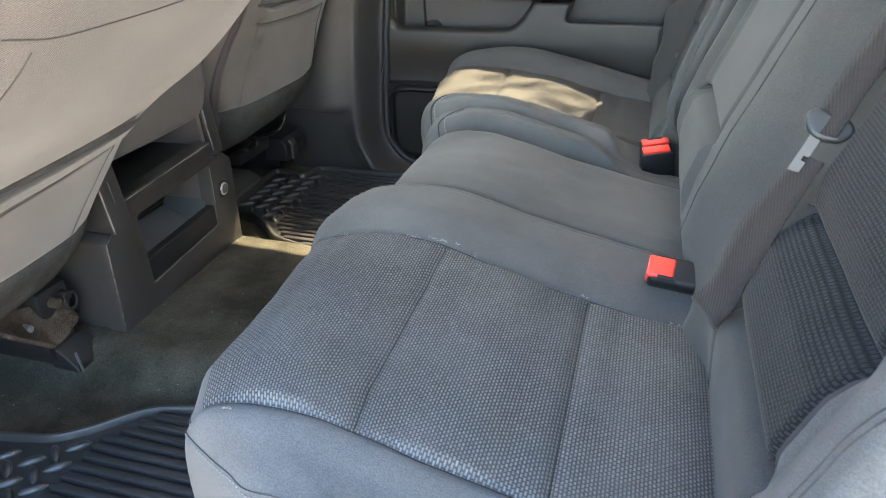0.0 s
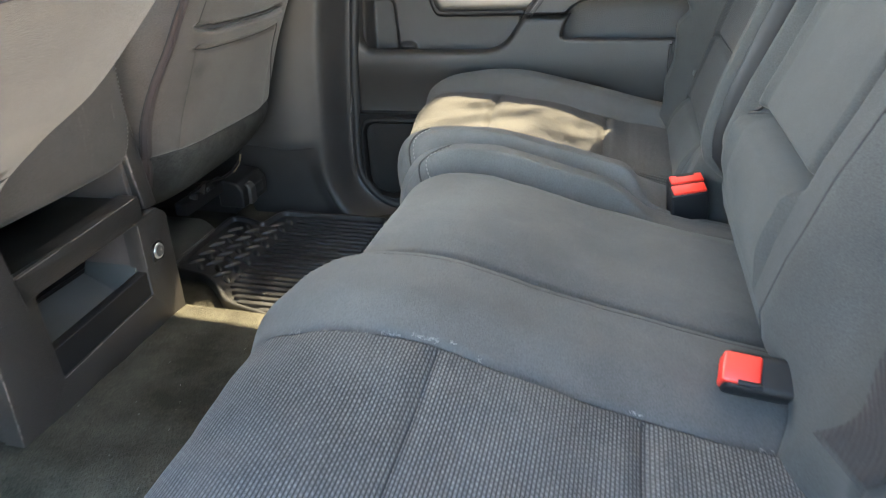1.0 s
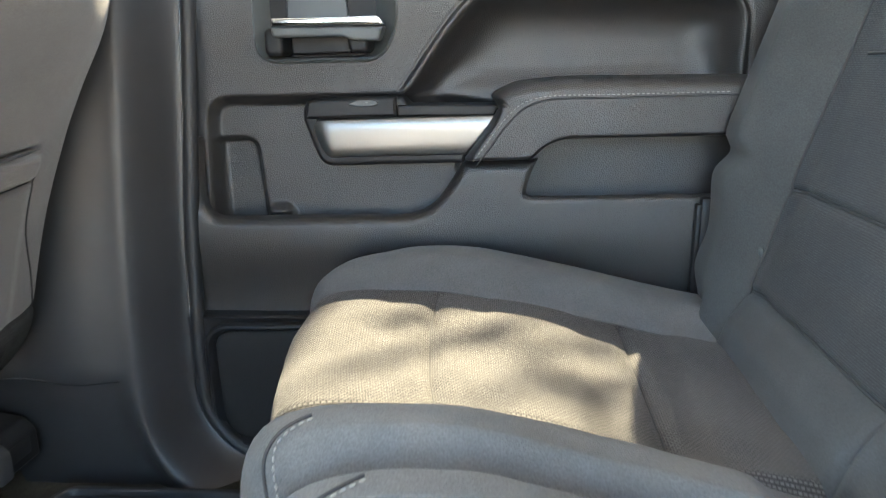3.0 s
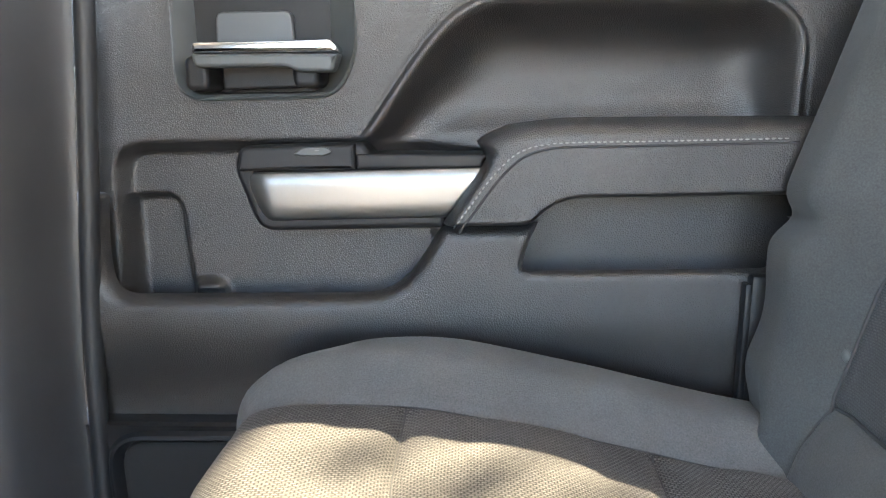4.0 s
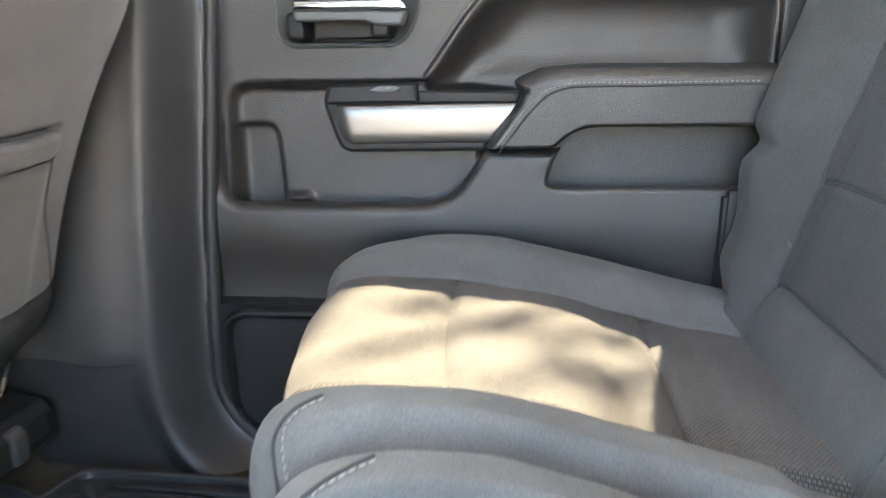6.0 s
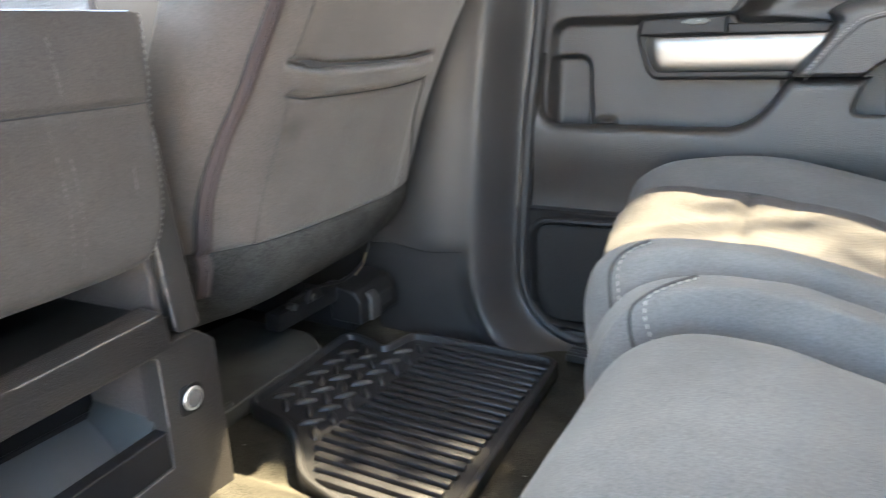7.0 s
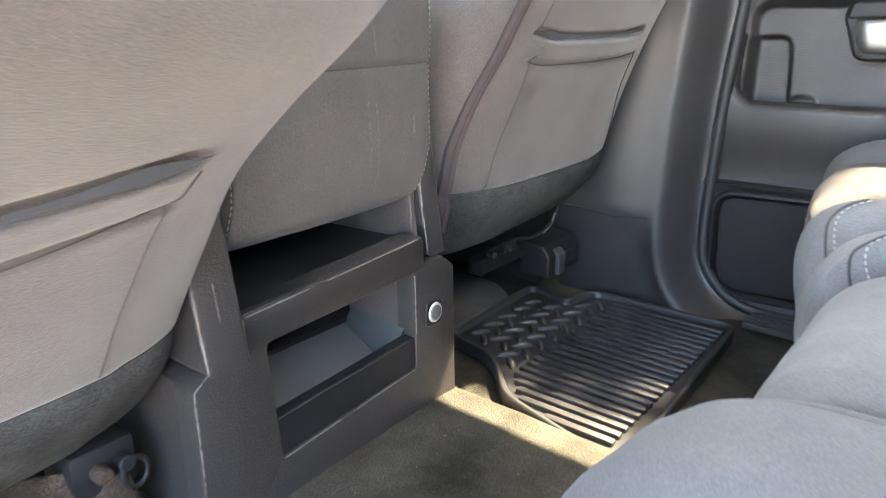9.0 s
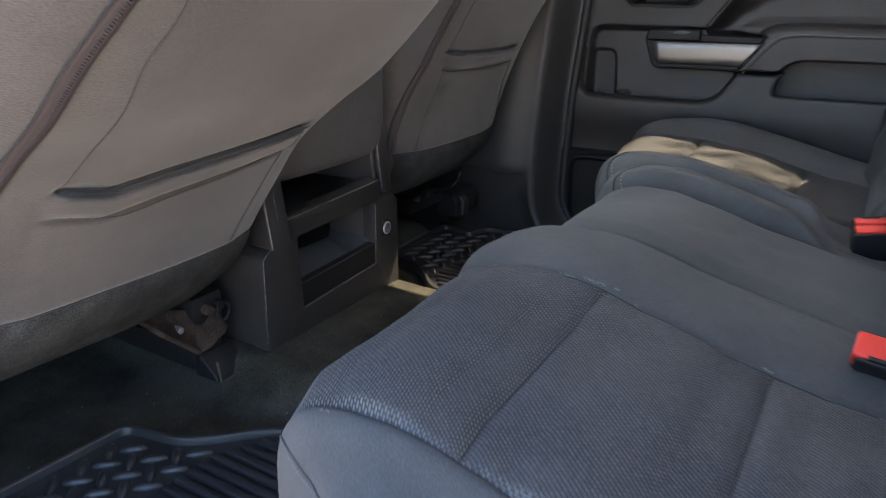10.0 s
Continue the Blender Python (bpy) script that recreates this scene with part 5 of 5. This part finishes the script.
def zip_strip(parent, face, pairs):
    a = face_line(face, pairs, 120, 0.0015)
    b = face_line(face, [(y + 0.014, z + 0.002) for y, z in pairs], 120, 0.0015)
    sheet("zip", lambda i, k: Vector(a[int(i)]).lerp(Vector(b[int(i)]), k), range(len(a)), [0, 0.25, 0.5, 0.75, 1], M_ZIP, parent, "dark brown zip tape", 0.002)
    mid = [Vector(p).lerp(Vector(q), 0.55) + Vector((0.0015, 0, 0)) for p, q in zip(a, b)]
    stitches("zip_teeth", mid, 0.0016, 0.0016, 0.0022, M_ZIP, parent)
    tube("zip_seam", [Vector(p) + Vector((0.001, -0.004, 0)) for p in a], 0.0009, M_THREAD_DARK, parent)


def pocket_shade(parent, face, pairs, wide_at):
    """Dark strip painting the shade above a map pocket's lip, widest where it sags."""
    i = [p[0] for p in pairs]
    line = lambda y: float(np.interp(y, i, [p[1] for p in pairs]))

    def fn(t, k):
        y = i[0] + t * (i[-1] - i[0])
        half = 0.0014 + 0.003 * math.exp(-((t - wide_at) / 0.08) ** 2)
        half *= min(1.0, 12 * t, 12 * (1 - t)) + 0.02
        z = line(y) + 0.004 + half * k
        x = max(face(y, line(y) - 0.004)[0], face(y, line(y) + 0.012)[0]) - 0.0005
        return x, y, z
    sheet("pocket_opening_shade", fn, steps(0, 1, 0.02), [-1, -0.5, 0, 0.5, 1], M_THREAD_DARK, parent, "dark strip painting the shade in the pocket opening")


pocket_shade(pass_seat, pass_face, [(1.456, 0.516), (1.497, 0.509), (1.60, 0.507), (1.70, 0.508), (1.765, 0.513)], 0.08)
pocket_shade(drive_seat, drive_face, [(0.545, 0.446), (0.61, 0.430), (0.675, 0.440), (0.752, 0.448), (0.885, 0.464)], 0.86)
zip_strip(pass_seat, pass_face, [(1.393, 0.245), (1.389, 0.31), (1.386, 0.36), (1.389, 0.40), (1.396, 0.445), (1.404, 0.488), (1.407, 0.524), (1.413, 0.61), (1.43, 0.9)])
tube("seam", face_line(pass_face, [(1.453, 0.304), (1.453, 0.357), (1.460, 0.425), (1.460, 0.49)]), 0.0006, M_SEAM, pass_seat)
tube("seam", face_line(pass_face, [(1.456, 0.522), (1.462, 0.6), (1.48, 0.9)]), 0.0006, M_SEAM, pass_seat)
tube("seam", face_line(pass_face, [(1.838, 0.304), (1.815, 0.35), (1.778, 0.42), (1.768, 0.49)]), 0.0009, M_THREAD_DARK, pass_seat)
tube("pocket_seam", face_line(pass_face, [(1.459, 0.481), (1.50, 0.475), (1.60, 0.474), (1.70, 0.475), (1.762, 0.479)], 60, 0.0004), 0.0011, M_THREAD_DARK, pass_seat)
tube("carpet_edge", face_line(pass_face, [(1.37, 0.303), (1.5, 0.302), (1.7, 0.302), (1.89, 0.302)], 80, 0.0005), 0.0012, M_THREAD_DARK, pass_seat)
zip_strip(drive_seat, drive_face, [(0.47, 0.30), (0.474, 0.40), (0.474, 0.50), (0.475, 0.568), (0.484, 0.615), (0.489, 0.632)])
tube("seam", face_line(drive_face, [(0.546, 0.45), (0.541, 0.526), (0.532, 0.578), (0.537, 0.61), (0.539, 0.63)]), 0.0006, M_SEAM, drive_seat)
tube("carpet_edge", face_line(drive_face, [(0.42, 0.273), (0.6, 0.272), (0.8, 0.272), (0.968, 0.272)], 80, 0.0005), 0.0012, M_THREAD_DARK, drive_seat)
tube("seam", face_line(drive_face, [(0.508, 0.645), (0.558, 0.638), (0.617, 0.64), (0.716, 0.645), (0.9, 0.66)]), 0.0006, M_SEAM, drive_seat)
tube("seam", face_line(drive_face, [(0.885, 0.455), (0.876, 0.425), (0.866, 0.35), (0.864, 0.28)]), 0.0006, M_SEAM, drive_seat)
tube("pocket_seam", face_line(drive_face, [(0.554, 0.412), (0.627, 0.395), (0.702, 0.404), (0.79, 0.415), (0.878, 0.43)], 60, 0.0004), 0.0006, M_SEAM, drive_seat)
# centre seat back: edge stitching and cross seam
for y in (0.036, 0.962):
    stitches("edge_stitching", [Vector(pad_fn(y, k)) + Vector((0.0016, 0, 0)) for k in np.linspace(0.05, 1, 70)], 0.004, 0.0026, 0.0006, M_THREAD, pad)
tube("cross_seam", [Vector(pad_fn(y, 0.682)) + Vector((0.001, 0, 0)) for y in steps(0.05, 0.95, 0.03)], 0.001, M_THREAD_DARK, pad)
part("tray_lip", box_bm(-0.72, -0.655, 1.01, 1.312, 0.558, 0.572, 0.004), M_BLACK, pad, "black plastic lip above the cloth")

# ---------------------------------------------------------------- seat rails
rail = thing("seat_rail", "black front seat rail with plastic end cap", "seat rail", "seat rails")
part("track", box_bm(-1.1, -0.775, 1.800, 1.850, 0.03, 0.085, 0.004), M_BLACK, rail)
part("end_cap", prism_bm(rounded([(-0.80, 0.058), (-0.735, 0.058), (-0.735, 0.100), (-0.75, 0.118), (-0.80, 0.126)], 0.006), "y", 1.772, 1.890, 0.005), M_BLACK, rail)
part("cap_slot", box_bm(-0.760, -0.7335, 1.815, 1.872, 0.072, 0.098, 0.003), M_SEAL, rail)
part("cap_insert", prism_bm(rounded([(-0.745, 0.060), (-0.7270, 0.060), (-0.7270, 0.100), (-0.737, 0.110), (-0.745, 0.110)], 0.005), "y", 1.796, 1.822, 0.003), M_STEEL_DULL, rail, "dull grey cap insert")
part("cross_bar", box_bm(-0.815, -0.785, 1.62, 1.80, 0.095, 0.125, 0.005), M_BLACK, rail)
part("clip", prism_bm(rounded([(1.69, 0.120), (1.735, 0.120), (1.725, 0.142), (1.70, 0.142)], 0.004), "x", -0.80, -0.782, 0.002), M_BLACK, rail)
for y in (1.655, 1.705):
    part("bolt", prism_bm([(y + 0.006 * math.cos(t), 0.128 + 0.006 * math.sin(t)) for t in np.linspace(0, 2 * math.pi, 13)[:-1]], "x", -0.795, -0.779, 0.0015), M_STEEL_DULL, rail, "round bolt head")
tube("wire", resample([(-0.77, 1.86, 0.185), (-0.775, 1.845, 0.15), (-0.785, 1.80, 0.128), (-0.79, 1.72, 0.138), (-0.80, 1.66, 0.13)], 24), 0.003, M_BLACK, rail)
tube("wire", resample([(-0.772, 1.850, 0.165), (-0.775, 1.842, 0.145), (-0.785, 1.83, 0.125)], 14), 0.0022, M_WIRE, rail, "tan wire")
cover = thing("floor_cover", "flat black plastic cover on the floor under the seat", "cover")
part("plate", prism_bm(rounded([(-1.15, 1.362), (-1.15, 1.78), (-0.86, 1.785), (-0.800, 1.740), (-0.792, 1.500), (-0.800, 1.362)], 0.015), "z", -0.01, 0.018, 0.004), M_COVER, cover)
part("lip", box_bm(-0.806, -0.796, 1.364, 1.52, 0.014, 0.024, 0.003), M_COVER, cover)
rail2 = thing("seat_rail", "rusty seat track bracket with black end foot", "seat rail", "seat rails")
part("track", box_bm(-1.1, -0.70, 0.855, 0.915, 0.035, 0.078, 0.004), M_BLACK, rail2)


def rust_fn(u, v):
    y = 0.785 + v * 0.137
    top = 0.145 + 0.006 * math.sin(v * 7) - 0.012 * v
    low = float(np.interp(v, [0, 0.55, 0.8, 1], [0.138, 0.068, 0.076, 0.092]))
    z = top + (low - top) * u
    return -0.735 + 0.045 * u + 0.006 * noise.noise((y * 60, z * 60, 1)), y, z


sheet("bracket", rust_fn, steps(0, 1, 0.05), steps(0, 1, 0.04), M_RUST, rail2, "dusty rusted steel bracket", 0.008)
for y, z, m in ((0.895, 0.13, M_RUST), (0.918, 0.132, M_BLACK)):
    bm = prism_bm([(y + 0.009 * math.cos(t), z + 0.009 * math.sin(t)) for t in np.linspace(0, 2 * math.pi, 17)[:-1]], "x", -0.715, -0.698, 0.002)
    part("bolt", bm, m, rail2, "round bolt head")
tube("loop", [(-0.702, 0.925 + 0.013 * math.cos(t), 0.118 + 0.016 * math.sin(t)) for t in np.linspace(0, 2 * math.pi, 25)], 0.003, M_BLACK, rail2, "black wire loop beside the bracket")
part("bolt", prism_bm([(0.835 + 0.006 * math.cos(t), 0.118 + 0.006 * math.sin(t)) for t in np.linspace(0, 2 * math.pi, 17)[:-1]], "x", -0.72, -0.699, 0.002), M_STEEL, rail2, "round bolt head")
part("side_plate", box_bm(-0.78, -0.712, 0.87, 0.935, 0.10, 0.155, 0.008), M_BLACK, rail2)
part("foot", prism_bm(rounded([(-0.715, 0.02), (-0.66, 0.02), (-0.665, 0.03), (-0.70, 0.06), (-0.715, 0.06)], 0.003), "y", 0.865, 0.935, 0.003), M_BLACK, rail2)
tube("foot_edge", [(-0.662, 0.868, 0.058), (-0.655, 0.868, 0.024), (-0.655, 0.935, 0.024)], 0.0022, M_GREYP, rail2)

# ---------------------------------------------------------------- sill plate, lint, grit
for i in range(5):
    tagged(finish("trim_sill_rib", box_bm(-0.41, 0.3, 1.90 + i * 0.012, 1.906 + i * 0.012, 0.004, 0.0165, 0.002), M_PILLAR), "raised rib of the plastic door sill plate", "sill", kind="structure")
rnd = random.Random(5)
bm = bmesh.new()
for _ in range(170):
    x, y = rnd.uniform(-0.85, -0.25), rnd.uniform(0.55, 1.85)
    one = bmesh.new()
    bmesh.ops.create_icosphere(one, subdivisions=1, radius=1)
    r = rnd.uniform(0.0003, 0.0008)
    bmesh.ops.transform(one, matrix=Matrix.Translation((x, y, floor_z(x, y) + 0.002)) @ pose(0, 0, 0, 0, 0, rnd.uniform(0, 180)) @ Matrix.Diagonal((r * rnd.choice((1, 1.5, 5)), r, r, 1)), verts=one.verts)
    join(bm, one)
tagged(finish("carpet_lint", bm, M_THREAD), "pale lint and grit on the carpet", "lint", kind="stuff")
# pale scuffs on the centre seat back
bm = bmesh.new()
for y, z0, z1 in ((1.055, 0.43, 0.475), (1.20, 0.36, 0.488), (1.212, 0.35, 0.46), (1.268, 0.41, 0.43), (1.147, 0.5, 0.54), (1.215, 0.5, 0.55), (1.07, 0.51, 0.53)):
    for _ in range(60):
        z = rnd.uniform(z0, z1)
        yy = (y - 1.02) / 0.29 + rnd.gauss(0, 0.002) - (z - z0) * 0.12
        x, wy, z = pad_fn(yy, (z - 0.312) / 0.258)
        one = bmesh.new()
        bmesh.ops.create_icosphere(one, subdivisions=1, radius=1)
        r = rnd.uniform(0.0002, 0.0005)
        bmesh.ops.transform(one, matrix=Matrix.Translation((x, wy, z)) @ Matrix.Diagonal((0.00015, r, r * 4, 1)), verts=one.verts)
        join(bm, one)
tagged(part("scuff", bm, M_SCUFF, pad, "faint pale scuff lines"), kind="stuff")

# ---------------------------------------------------------------- unseen tree for the dappled sun, its leaf clusters set along the sun's line
tree = thing("tree", "unseen leafy tree added beside the truck to dapple the sun", "tree")
BASE = Vector((2.6, 6.3, -0.62))
tube("trunk", resample([BASE, BASE + Vector((0.05, 0.0, 1.6)), BASE + Vector((-0.1, -0.2, 3.2)), BASE + Vector((-0.3, -0.9, 4.6))], 20), 0.13, M_BARK, tree)
# The first, dense cluster is added to keep sun off the far mat.
spots = [((-0.55, 1.57, 0.0), (0.19, 0.105), 270), ((0.01, 1.60, 0.32), 0.05, 16), ((-0.05, 1.66, 0.32), 0.05, 4), ((-0.2, 1.72, 0.33), 0.05, 3), ((-0.22, 1.58, 0.33), 0.05, 2), ((0.1, 1.8, 0.3), 0.06, 10)]
bm = bmesh.new()
rnd = random.Random(11)
for (x, y, z), r, n in spots:
    c = Vector((x, y, z)) + SUN_DIR * 5.2
    tube("limb", resample([BASE + Vector((-0.3, -0.9, 4.6)), (BASE + Vector((-0.3, -0.9, 4.6))).lerp(c, 0.6) + Vector((0, 0, 0.15)), c + SUN_DIR * 0.12], 10), 0.012, M_BARK, tree)
    for _ in range(n):
        if isinstance(r, tuple):
            p = c + Vector((rnd.uniform(-r[0], r[0]), rnd.uniform(-r[1], r[1]), 0)) + SUN_DIR * rnd.gauss(0, 0.15)
        else:
            p = c + Vector((rnd.gauss(0, r), rnd.gauss(0, r), rnd.gauss(0, r)))
        m = Matrix.Translation(p) @ pose(0, 0, 0, rnd.uniform(-50, 50), rnd.uniform(-50, 50), rnd.uniform(0, 360))
        q = [bm.verts.new(m @ Vector(v)) for v in ((-0.035, 0, 0), (-0.005, 0.016, 0.003), (0.035, 0, 0), (-0.005, -0.016, 0.003))]
        bm.faces.new(q)
tagged(part("crown", bm, M_LEAF, tree, "green leaves clustered to block the sun"), kind="stuff")
